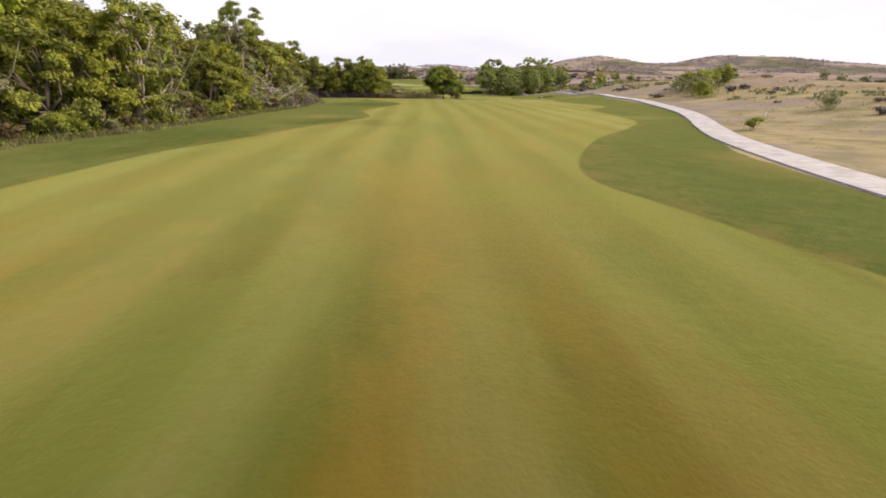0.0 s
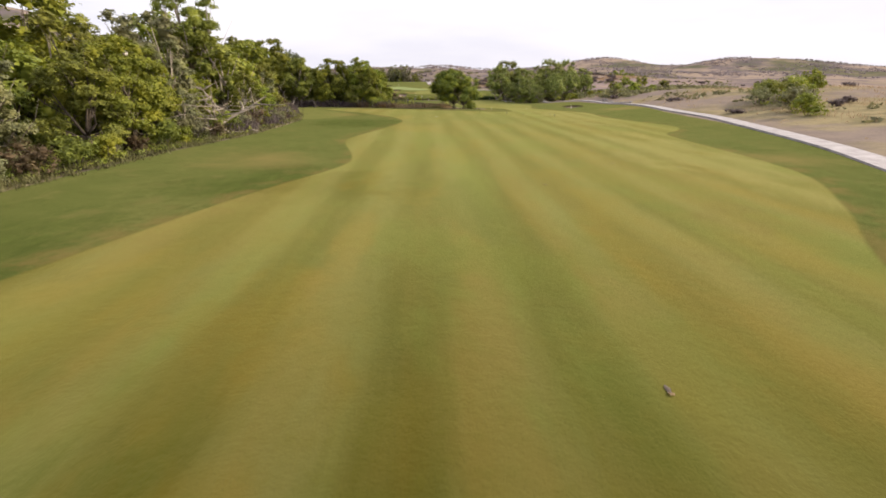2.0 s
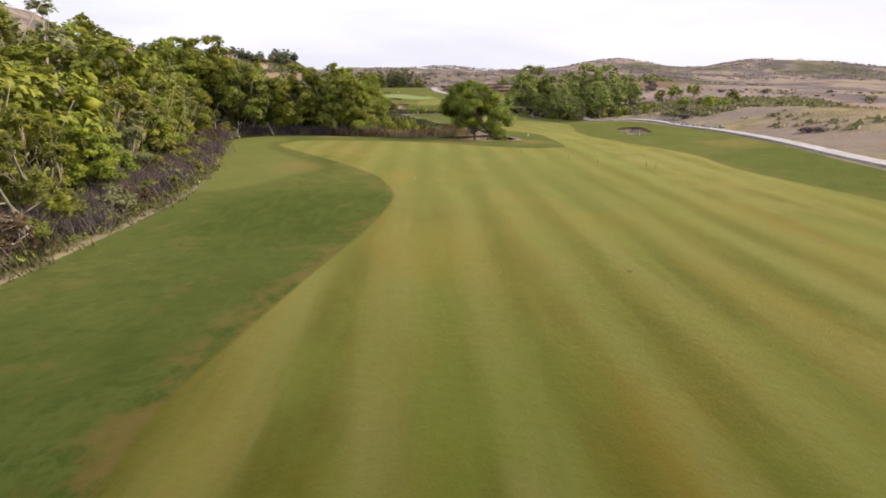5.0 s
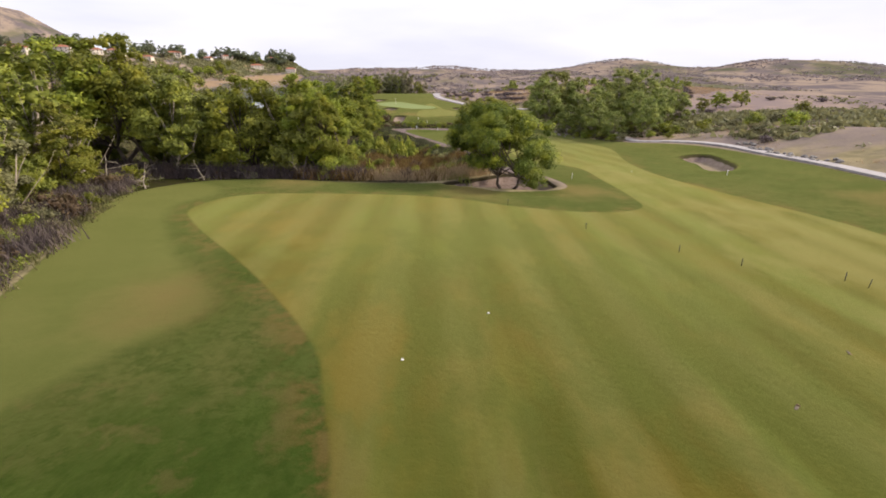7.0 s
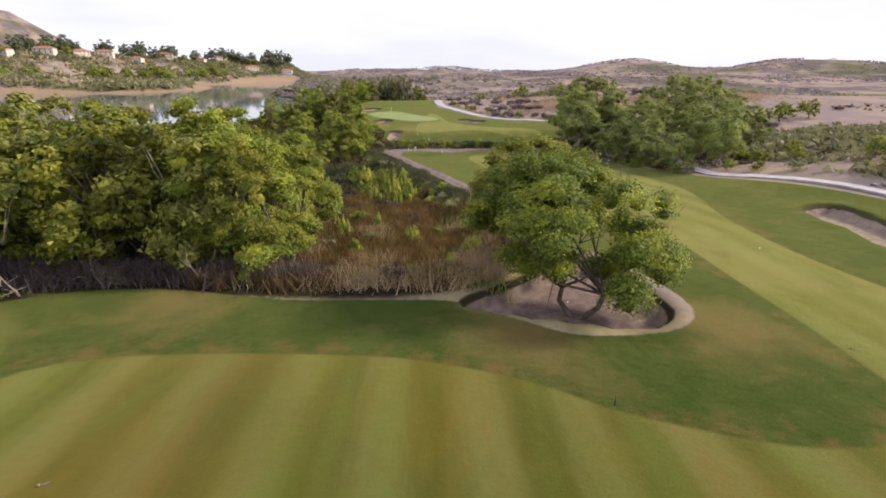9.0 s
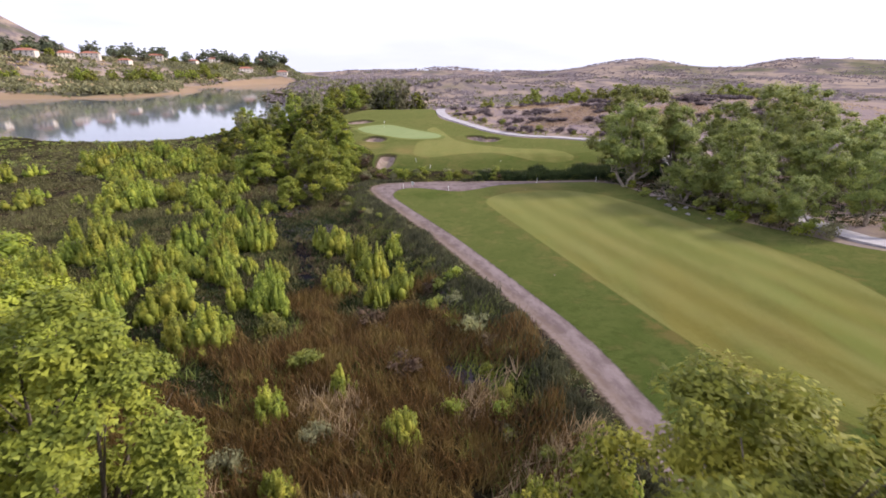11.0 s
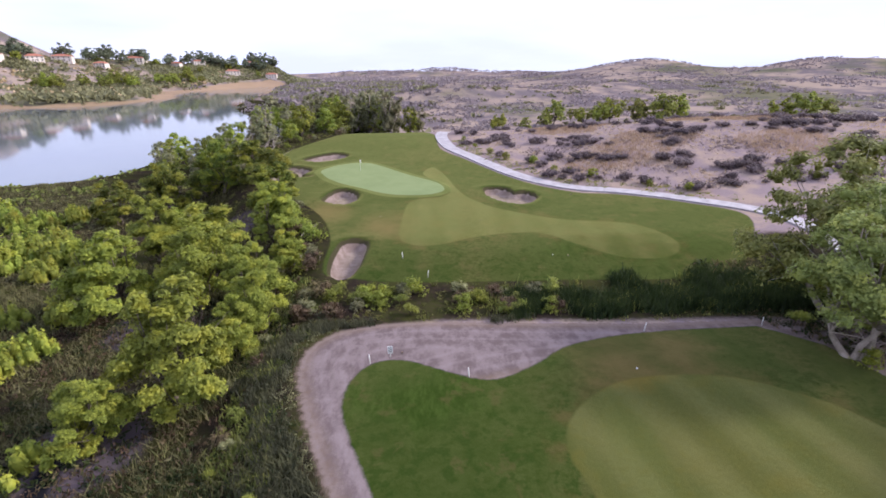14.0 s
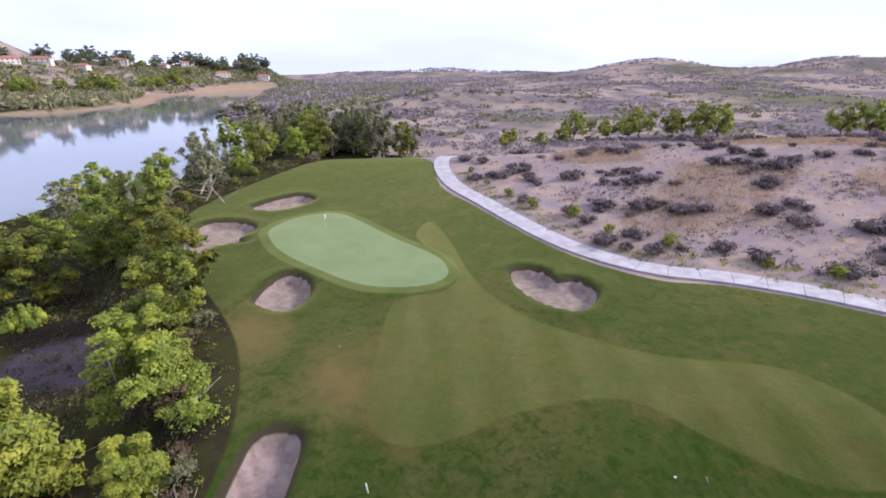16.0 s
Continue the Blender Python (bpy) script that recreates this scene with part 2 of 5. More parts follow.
    c = blend(tree, ranged(tree, green, -1.3, -1.0), c, collar)
    putt = blend(tree, ranged(tree, mid, 0.35, 0.65), (0.13, 0.18, 0.085), (0.155, 0.205, 0.1))
    c = blend(tree, ranged(tree, green, -0.05, 0.12), c, putt)
    # bunkers: a dark cut lip, soil and rim shadow painted as one ring, then sand
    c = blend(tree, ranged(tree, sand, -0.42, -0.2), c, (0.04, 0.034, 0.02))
    rake = blend(tree, ranged(tree, noise_of(tree, 1.2, 6, 0.7), 0.35, 0.65), (0.165, 0.122, 0.108), (0.255, 0.198, 0.178))
    c = blend(tree, ranged(tree, sand, 0.02, 0.14), c, rake)
    link(tree, c, shader.inputs["Base Color"])
    relief = calc(tree, "ADD", calc(tree, "MULTIPLY", fine, 0.6), calc(tree, "MULTIPLY", grit, 0.4))
    bumped(tree, shader, relief, 0.35, 0.12)
    mown = calc(tree, "ADD", ranged(tree, turf, -0.1, 0.2, 0.0, 0.28), ranged(tree, fair, -0.1, 0.2, 0.0, 0.14))
    link(tree, calc(tree, "MULTIPLY", mown, ranged(tree, deep, 0.0, 0.8, 1.0, 0.7)), shader.inputs["Sheen Weight"])
    shader.inputs["Sheen Roughness"].default_value = 0.5
    shader.inputs["Sheen Tint"].default_value = (0.68, 0.66, 0.24, 1)
    return m


GROUND = ground_material()
CONCRETE = speckled("path_concrete", (0.29, 0.265, 0.27), (0.44, 0.41, 0.42), 0.7, 0.8, 0.15)
BARK = speckled("bark", (0.06, 0.045, 0.035), (0.17, 0.135, 0.105), 1.6, 0.9, 0.6)
PALE_BARK = speckled("pale_bark", (0.22, 0.18, 0.14), (0.42, 0.36, 0.30), 1.2, 0.9, 0.5)
WHITE_PAINT = speckled("white_paint", (0.66, 0.65, 0.62), (0.82, 0.81, 0.78), 6.0, 0.5, 0.1)
DARK_METAL = speckled("dark_metal", (0.03, 0.03, 0.03), (0.07, 0.065, 0.06), 9.0, 0.5, 0.1)
ROCK = speckled("rock", (0.13, 0.115, 0.11), (0.28, 0.26, 0.24), 1.4, 0.9, 0.6)
STUCCO = speckled("stucco", (0.55, 0.48, 0.42), (0.75, 0.68, 0.60), 0.4, 0.9, 0.1)
ROOF_TILE = speckled("roof_tile", (0.28, 0.10, 0.06), (0.42, 0.18, 0.11), 0.5, 0.85, 0.3)
WINDOW_GLASS = speckled("window_glass", (0.03, 0.035, 0.04), (0.06, 0.07, 0.08), 1.0, 0.1, 0.0)
OAK_LEAF = foliage("oak_leaf", (0.055, 0.082, 0.012), (0.2, 0.235, 0.03), (0.46, 0.46, 0.045))
WOOD_LEAF = foliage("woodland_leaf", (0.1, 0.118, 0.025), (0.265, 0.285, 0.05), (0.42, 0.42, 0.06))
WILLOW_LEAF = foliage("willow_leaf", (0.125, 0.164, 0.0234), (0.335, 0.374, 0.0468), (0.484, 0.468, 0.0546))
POPLAR_LEAF = foliage("cottonwood_leaf", (0.12, 0.15, 0.022), (0.285, 0.32, 0.04), (0.44, 0.44, 0.045))
CREEK_LEAF = foliage("creek_leaf", (0.125, 0.15, 0.04), (0.3, 0.34, 0.085), (0.45, 0.455, 0.105))
GREY_LEAF = foliage("grey_leaf", (0.136, 0.14, 0.0723), (0.264, 0.259, 0.128), (0.34, 0.315, 0.136))
PINE_LEAF = foliage("pine_leaf", (0.09, 0.11, 0.07), (0.19, 0.21, 0.12), (0.22, 0.23, 0.13))
SAGE_LEAF = foliage("sage_leaf", (0.08, 0.06, 0.066), (0.17, 0.13, 0.135), (0.25, 0.2, 0.18))
RUST_LEAF = foliage("rust_leaf", (0.08, 0.055, 0.032), (0.17, 0.115, 0.065), (0.17, 0.14, 0.06))
REED = foliage("reed", (0.065, 0.038, 0.016), (0.185, 0.1, 0.036), (0.25, 0.175, 0.06))
TWIG = foliage("bare_twigs", (0.075, 0.058, 0.06), (0.17, 0.135, 0.135), (0.2, 0.15, 0.13))
# dark green grass, darkened further so its colour carries plant and tree shade
SHADED_SEDGE = foliage("shaded_grass", (0.013, 0.024, 0.007), (0.036, 0.055, 0.014), (0.06, 0.08, 0.022))
VERGE_LEAF = foliage("verge_weed", (0.05, 0.056, 0.03), (0.125, 0.125, 0.068), (0.17, 0.17, 0.08))
SEDGE = foliage("sedge", (0.1, 0.13, 0.03), (0.23, 0.25, 0.055), (0.33, 0.33, 0.07))


def water_material():
    m, tree, shader = material("lake_water", 0.05)
    shader.inputs["Base Color"].default_value = (0.13, 0.15, 0.17, 1)
    shader.inputs["IOR"].default_value = 1.33
    shader.inputs["Specular IOR Level"].default_value = 0.9
    ripple = noise_of(tree, 0.8, 3, 0.5)
    bumped(tree, shader, ripple, 0.07, 0.02)
    return m


WATER = water_material()
STRAW = foliage("straw", (0.3, 0.215, 0.13), (0.52, 0.385, 0.24), (0.44, 0.32, 0.18))
MEADOW_LEAF = foliage("meadow_weed", (0.09, 0.092, 0.035), (0.21, 0.195, 0.085), (0.25, 0.255, 0.09))
# purple-grey hill brush, lightened so that its colour holds the haze
HAZED_HILL_LEAF = foliage("hazed_hill_leaf", (0.2, 0.165, 0.175), (0.33, 0.28, 0.29), (0.36, 0.31, 0.28))

def smooth(a, b, v):
    s = np.clip((v - a) / (b - a), 0.0, 1.0)
    return s * s * (3 - 2 * s)


def rounded(points, steps=6, closed=True):
    """A smooth curve through a few plan points."""
    p = np.array(points, float)
    n = len(p)
    out = []
    for i in range(n if closed else n - 1):
        a, b, c, d = (p[(i + k) % n] if closed else p[min(max(i + k, 0), n - 1)] for k in (-1, 0, 1, 2))
        for s in range(steps):
            u = s / steps
            out.append(0.5 * (2 * b + (c - a) * u + (2 * a - 5 * b + 4 * c - d) * u * u + (3 * b - a - 3 * c + d) * u ** 3))
    if not closed:
        out.append(p[-1])
    return np.array(out)


def line_distance(x, y, line, closed):
    best = np.full(x.shape, 1e9)
    n = len(line)
    for i in range(n if closed else n - 1):
        (ax, ay), (bx, by) = line[i], line[(i + 1) % n]
        dx, dy = bx - ax, by - ay
        u = np.clip(((x - ax) * dx + (y - ay) * dy) / max(dx * dx + dy * dy, 1e-9), 0, 1)
        best = np.minimum(best, (x - ax - u * dx) ** 2 + (y - ay - u * dy) ** 2)
    return np.sqrt(best)


def signed(x, y, line, reach=30.0):
    """Distance to a closed outline, positive inside; beyond reach only the sign counts."""
    x, y = np.asarray(x, float), np.asarray(y, float)
    out = np.full(x.shape, -float(reach))
    lo, hi = line.min(0) - reach, line.max(0) + reach
    near = (x > lo[0]) & (x < hi[0]) & (y > lo[1]) & (y < hi[1])
    if near.any():
        xs, ys = x[near], y[near]
        inside = np.zeros(xs.shape, bool)
        for (ax, ay), (bx, by) in zip(line, np.roll(line, -1, 0)):
            if ay != by:
                inside ^= ((ay > ys) != (by > ys)) & (xs < (bx - ax) * (ys - ay) / (by - ay) + ax)
        out[near] = line_distance(xs, ys, line, True) * np.where(inside, 1, -1)
    return out


MARSH = rounded([(-300, 230), (-180, 196), (-60, 178), (-34, 169), (-14, 167.5), (-2, 168), (5, 175), (6.6, 182), (5.2, 192), (1.6, 204), (-4, 219),
                 (-9, 231), (-12.6, 241), (-12.5, 250), (-14, 262), (-20, 276), (-33, 294), (-42, 314), (-40, 340), (-34, 356), (-60, 480), (-130, 600), (-200, 560), (-300, 420)], 4)
LAKE = rounded([(-420, 460), (-300, 350), (-150, 338), (-122, 327), (-95, 322), (-80, 330), (-76, 352), (-58, 374), (-56, 400), (-79, 466),
                (-125, 540), (-142, 620), (-146, 680), (-180, 830), (-200, 1000), (-232, 1085), (-262, 1095), (-298, 1040), (-306, 940),
                (-312, 840), (-258, 720), (-246, 640), (-272, 590), (-420, 560)], 4)
BUMPS = ((518, 855, 95, 80, 17), (640, 830, 110, 90, 11), (363, 991, 85, 80, 17), (285, 1010, 90, 90, 7), (48, 1760, 130, 90, 17), (250, 1800, 260, 120, 13), (-150, 1850, 160, 100, 12), (-420, 1900, 300, 120, 12),
         (20, 560, 42, 45, 10), (85, 585, 70, 50, 5), (160, 600, 60, 60, 4), (75, 322, 50, 24, 3.6), (45, 305, 20, 14, 1.2), (120, 300, 60, 40, 3),
         (-285, 1160, 42, 48, 27), (-362, 1110, 62, 60, 29), (-430, 1010, 75, 80, 28), (-480, 890, 75, 90, 30), (-520, 770, 90, 80, 32), (-800, 1080, 170, 150, 130), (-380, 640, 70, 60, 9), (-520, 420, 120, 110, 30),
         (82, 184, 15, 20, 3.6), (95, 150, 30, 22, 3.0), (70, 205, 22, 12, 2.4), (100, 235, 40, 16, 3.5), (110, 70, 40, 60, 1.5), (200, 200, 90, 120, 4))


def land(x, y):
    """Height of the bare land, before greens and bunkers are cut."""
    x, y = np.asarray(x, float), np.asarray(y, float)
    z = 0
    for k in (-5, -2, 0, 2, 5):
        z = z + np.interp(y + k, (-400, 0, 37, 77, 126, 142, 156, 168, 182, 197, 215, 247, 252, 256, 262, 276, 304, 322, 333, 346, 365, 400, 470, 700, 1000, 4000),
                          (6, 5.7, 5.4, 4.6, 3.6, 3.3, 2.7, 2.2, 1.3, 0.7, 0.3, 0.25, -0.8, -0.6, 1.6, 2.2, 3.0, 4.0, 5.0, 5.8, 1.8, 1.0, 1.2, 3, 5, 4)) / 5
    z = z - 0.5 * np.tanh(x / 28) * smooth(230, 150, y)
    z = z + smooth(36, 75, x) * (1.5 * smooth(240, 120, y) + 0.8)
    z = z + smooth(0, 300, x) * smooth(400, 850, y) * smooth(1500, 1050, y) * 10
    gully = np.sin(x / 23 + np.sin(y / 41) * 1.3) * np.sin(y / 31 + np.sin(x / 57)) + 0.5 * np.sin(x / 9 + y / 14) * np.sin(y / 11 - x / 21)
    z = z + gully * 1.5 * smooth(430, 560, y) * smooth(-60, 40, x)
    for cx, cy, rx, ry, h in BUMPS:
        z = z + h * np.exp(-((x - cx) / rx) ** 2 - ((y - cy) / ry) ** 2)
    wet = signed(x, y, MARSH)
    z = z + (np.minimum(z, -1.4) - z) * smooth(-1.5, 5.5, wet)
    lake = signed(x, y, LAKE)
    z = z + (-3.2 - z) * smooth(-9, 6, lake)
    return z

# ---- plan of the course ----
FAIRWAY = rounded([(-24, -60), (-19, 22), (-15.3, 40), (-11.3, 55), (-7.3, 66), (-7.2, 72), (-9.4, 83), (-8.2, 91), (-5.3, 104), (-4.2, 113), (-5.4, 119),
                   (-7, 123.5), (-12.6, 132), (-21, 143), (-23.6, 149), (-20, 155.3), (-5, 155.8), (3, 153.6), (8, 150.5), (15, 148.3), (20.6, 150), (22, 156),
                   (22.6, 167), (23, 179), (18, 188), (14, 204), (11, 217), (8, 229), (7.4, 233.5), (9.5, 237), (14, 239.6), (21, 239.4), (26, 236)], 5, False)
FAIRWAY = np.concatenate([FAIRWAY, rounded([(29.6, 229), (36, 209), (36.6, 199), (34, 187), (32.4, 171), (34, 158), (37, 141), (36, 128), (39.3, 108), (37.6, 101), (32.8, 95),
                                            (31.4, 88), (29, 66), (23, 54), (17.4, 46), (13.2, 38), (10, 30), (9.2, 24.5), (10.5, 20), (13, 11.6), (17, 0), (22, -60)], 5, False)])
APPROACH = rounded([(-3.3, 282), (-4, 274), (-4, 267.5), (-2, 265.3), (1.2, 265.4), (5.2, 267.2), (10, 268.4), (14, 268), (18, 264), (22, 261.3), (27, 261.2), (29.5, 263.5), (29, 267),
                    (26, 271), (18.4, 273), (13.5, 275.8), (8.4, 280.4), (5, 288), (3.2, 299), (1, 306), (-1, 300), (3.5, 290), (2, 285), (-1.5, 284)], 4)
TURF = rounded([(-32, -60), (-29, 35), (-25.5, 48), (-24, 70), (-21.6, 88), (-21, 110), (-24, 125), (-29, 140), (-33.5, 154), (-29.5, 163), (-21, 165.3), (-11, 163.2), (-1, 163),
                (4, 160), (8, 157.8), (14, 158.5), (16.5, 163), (14.5, 172), (11.8, 180), (10, 192), (7.4, 201), (2, 216.5), (-3.8, 230), (-6.6, 237.5), (-5.6, 242), (-2.8, 243),
                (1, 241), (4, 240), (7.4, 241.8), (11, 244.6), (18, 246.4), (28, 246.8)], 4, False)
TURF = np.concatenate([TURF, rounded([(31, 243), (33, 235), (38, 222), (42, 214), (44.5, 208.5), (54.5, 194), (56.5, 180), (54, 160), (50, 132), (47, 101), (42, 80), (33, 58), (26.4, 42), (22, 23), (19, -60)], 4, False)])
TURF_GREEN = rounded([(-10.5, 258.6), (0, 257.6), (14, 257.4), (28, 257.2), (36, 261), (43, 272), (38, 278.5), (30, 283.6), (23, 286), (15.6, 294.5), (8, 311), (3, 323), (2, 340), (-5, 350),
                      (-19, 347), (-28, 332), (-34.5, 315), (-32.5, 303), (-23.5, 289), (-15.6, 277), (-12.4, 267), (-12.2, 261)], 4)
GREEN = rounded([(-20.5, 304), (-18.4, 308.4), (-14.3, 310.4), (-10.4, 308.6), (-3.6, 299.6), (1.3, 293.7), (2.6, 289), (1, 286.5), (-1.8, 285.8), (-5.8, 286.4), (-9.6, 288.9),
                 (-13.3, 292.2), (-16.8, 296.1), (-19.2, 299.9)], 4)
BUNKERS = [rounded(p, 4) for p in (
    [(9.2, 289.2), (10.7, 289.9), (12.9, 288.8), (13.6, 286.6), (15.6, 286.8), (16.8, 284.3), (16.2, 282.3), (14.5, 280.5), (12.7, 280.7), (10.6, 282.7), (9.3, 285.8)],
    [(-16.6, 284.7), (-15.6, 289.4), (-14, 290.2), (-11.9, 288.1), (-11.4, 284.9), (-12.6, 282), (-14.9, 282.9)],
    [(-29.9, 299.4), (-30.8, 307.6), (-28.0, 309.0), (-24.1, 307.6), (-22.6, 304.4), (-23.7, 301.6), (-21.6, 300.8), (-21.6, 300.4), (-24.0, 300.0), (-26.2, 298.8), (-27.5, 295.6)],
    [(-26.2, 314.6), (-24.2, 318.1), (-20.4, 320.8), (-17.4, 318.3), (-18.8, 314.6), (-22.6, 312.8)],
    [(-11.3, 259.6), (-11.1, 265.3), (-9.9, 267), (-7.9, 266.3), (-7.9, 262.9), (-9, 258.8)],
    [(44.6, 188.7), (49.5, 189), (48, 179), (45.5, 174.5), (42.6, 172.6), (41.6, 175), (43.5, 181)],
    [(1, 162.2), (5.1, 166.1), (10.4, 171), (13.2, 170.6), (14.8, 163.2), (13.8, 159.8), (11.3, 158.9), (7.2, 159.9)])]
DIRT = rounded([(9.6, 176), (8.2, 188), (5.8, 198), (0, 215), (-5.4, 228), (-8.8, 236), (-10.8, 243), (-9, 247.8), (-3, 249.8), (8, 249), (18, 248.1), (33, 247.4), (33, 240), (18, 242),
                (0, 238), (-1, 228), (6, 212), (11, 198), (13.5, 185), (14, 172), (11, 168)], 4)
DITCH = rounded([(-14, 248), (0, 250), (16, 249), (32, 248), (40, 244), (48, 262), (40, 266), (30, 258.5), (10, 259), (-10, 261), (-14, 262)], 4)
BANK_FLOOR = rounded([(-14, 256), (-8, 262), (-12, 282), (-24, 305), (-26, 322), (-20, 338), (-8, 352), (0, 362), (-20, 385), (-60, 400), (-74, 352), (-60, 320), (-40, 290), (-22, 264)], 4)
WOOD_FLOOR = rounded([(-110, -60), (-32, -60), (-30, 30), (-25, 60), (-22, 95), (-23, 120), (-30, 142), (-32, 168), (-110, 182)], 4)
SEMI_ROUGH = rounded([(-29, 120), (-29, 134), (-31, 142), (-34, 154), (-29, 162), (-24, 156), (-25.5, 148), (-18, 134), (-13, 127.5), (-15.5, 121.5), (-20, 114)], 4)
DEEP_ROUGH = ((-9.5, 60, 11, 7.5), (-11, 108, 11, 13), (-21, 42, 9, 16), (-13, 131, 4, 10), (25, 264, 13, 5), (-1, 238, 6, 5))
BARE_MUD = ((-23, 236, 5, 5), (-17, 226, 4, 6), (-27, 252, 5, 5), (-32, 281, 8, 6), (1.5, 196, 3, 12))
CHANNEL = rounded([(-12.5, 205), (-15.7, 216.4), (-18.5, 222), (-21.7, 227.5), (-23.6, 233), (-25, 242)], 4, False)
SCORCHED_SUNLIT = ((-14.2, 142, 4.5, 3.5), (-11, 138.4, 3.5, 3), (-17.5, 146, 4, 3), (-4, 123, 2.6, 7), (33, 158, 2, 9), (36, 151, 2.5, 8), (-0.3, 2, 1.5, 24), (9, 38, 3, 5), (-4, 48, 1.2, 12), (27.7, 92.6, 3, 9), (22, 66, 3, 9), (30, 120, 1.5, 12), (13, 240, 6, 2))
# fairway areas of a darker green
DARK_TURF = ((-9, 24, 5, 16), (-2, 127, 9, 16), (9, 124, 12, 16), (4, 140, 8, 9), (1.6, 53, 2.2, 12), (6.5, 12, 1.8, 7), (12, 120, 5, 14), (-4, 24, 1.8, 10), (26, 215, 4, 14))
# straw-pale areas that carry painted sunlight
SUNLIT_STRAW = ((30, 135, 9, 28), (27, 170, 6, 15), (24, 78, 9, 24))
PARCHED = ((-14.5, 69.5, 3.0), (22, 30, 3), (4, 158, 3), (17, 159, 3.5), (-16, 128, 2.5), (-18, 163, 3), (14, 241.5, 2.6), (18.5, 243, 2.2), (-6, 272, 3), (-15, 279, 3), (33, 72, 3), (48, 150, 4))
CART_PATH = rounded([(20, -40), (21.5, 0), (23.7, 23), (28, 42), (34.5, 58), (38.2, 66), (43.5, 80), (48.5, 101), (51.6, 117), (52.6, 135), (56, 160), (58.8, 180), (57.6, 194), (51, 204.5),
                     (46.6, 210), (45.8, 218), (46.3, 231), (46.5, 245), (48, 259), (47, 272), (38.5, 280.6), (30.4, 285.6), (24, 288.3), (17, 296), (9.5, 313), (5, 325), (4, 340), (8, 352), (20, 362)], 6, False)


def terrain(x, y, cut=True):
    x, y = np.asarray(x, float), np.asarray(y, float)
    z = land(x, y)
    z = z + 0.35 * smooth(-5, 3, signed(x, y, GREEN, 8))
    near_path = line_distance(x, y, CART_PATH, False)
    if cut:
        for b in BUNKERS:
            s = signed(x, y, b, 6)
            z = z + 0.22 * np.exp(-(np.minimum(s + 0.5, 0) / 1.6) ** 2) * (s > -6) - 1.2 * smooth(-0.3, 0.6, s)
    return z - 0.1 * smooth(2.2, 1.2, near_path)


def height(x, y):
    return float(terrain(np.array([float(x)]), np.array([float(y)]))[0])


def grades(lo, hi, step, limit, growth=1.1):
    """Plan lines: even between lo and hi, ever wider out to limit."""
    core = list(np.arange(lo, hi + step / 2, step))
    out, s, v = [], step, hi
    while v < limit[1]:
        s *= growth
        v += s
        out.append(v)
    back, s, v = [], step, lo
    while v > limit[0]:
        s *= growth
        v -= s
        back.append(v)
    return np.array(back[::-1] + core + out)


def sheet(name, xs, ys, z, mat, attributes=()):
    nx, ny = len(xs), len(ys)
    gx, gy = np.meshgrid(xs, ys)
    co = np.stack([gx, gy, z(gx, gy)], -1).reshape(-1, 3)
    i = np.arange(nx * ny).reshape(ny, nx)
    quads = np.stack([i[:-1, :-1], i[:-1, 1:], i[1:, 1:], i[1:, :-1]], -1).reshape(-1, 4)
    me = bpy.data.meshes.new(name)
    me.vertices.add(len(co))
    me.vertices.foreach_set("co", co.astype(np.float32).ravel())
    me.loops.add(quads.size)
    me.loops.foreach_set("vertex_index", quads.astype(np.int32).ravel())
    me.polygons.add(len(quads))
    me.polygons.foreach_set("loop_start", np.arange(0, quads.size, 4, dtype=np.int32))
    me.update(calc_edges=True)
    me.shade_smooth()
    for key, fn in attributes:
        me.attributes.new(key, "FLOAT", "POINT").data.foreach_set("value", np.asarray(fn(co[:, 0], co[:, 1]), np.float32))
    me.materials.append(mat)
    return new(name, me)


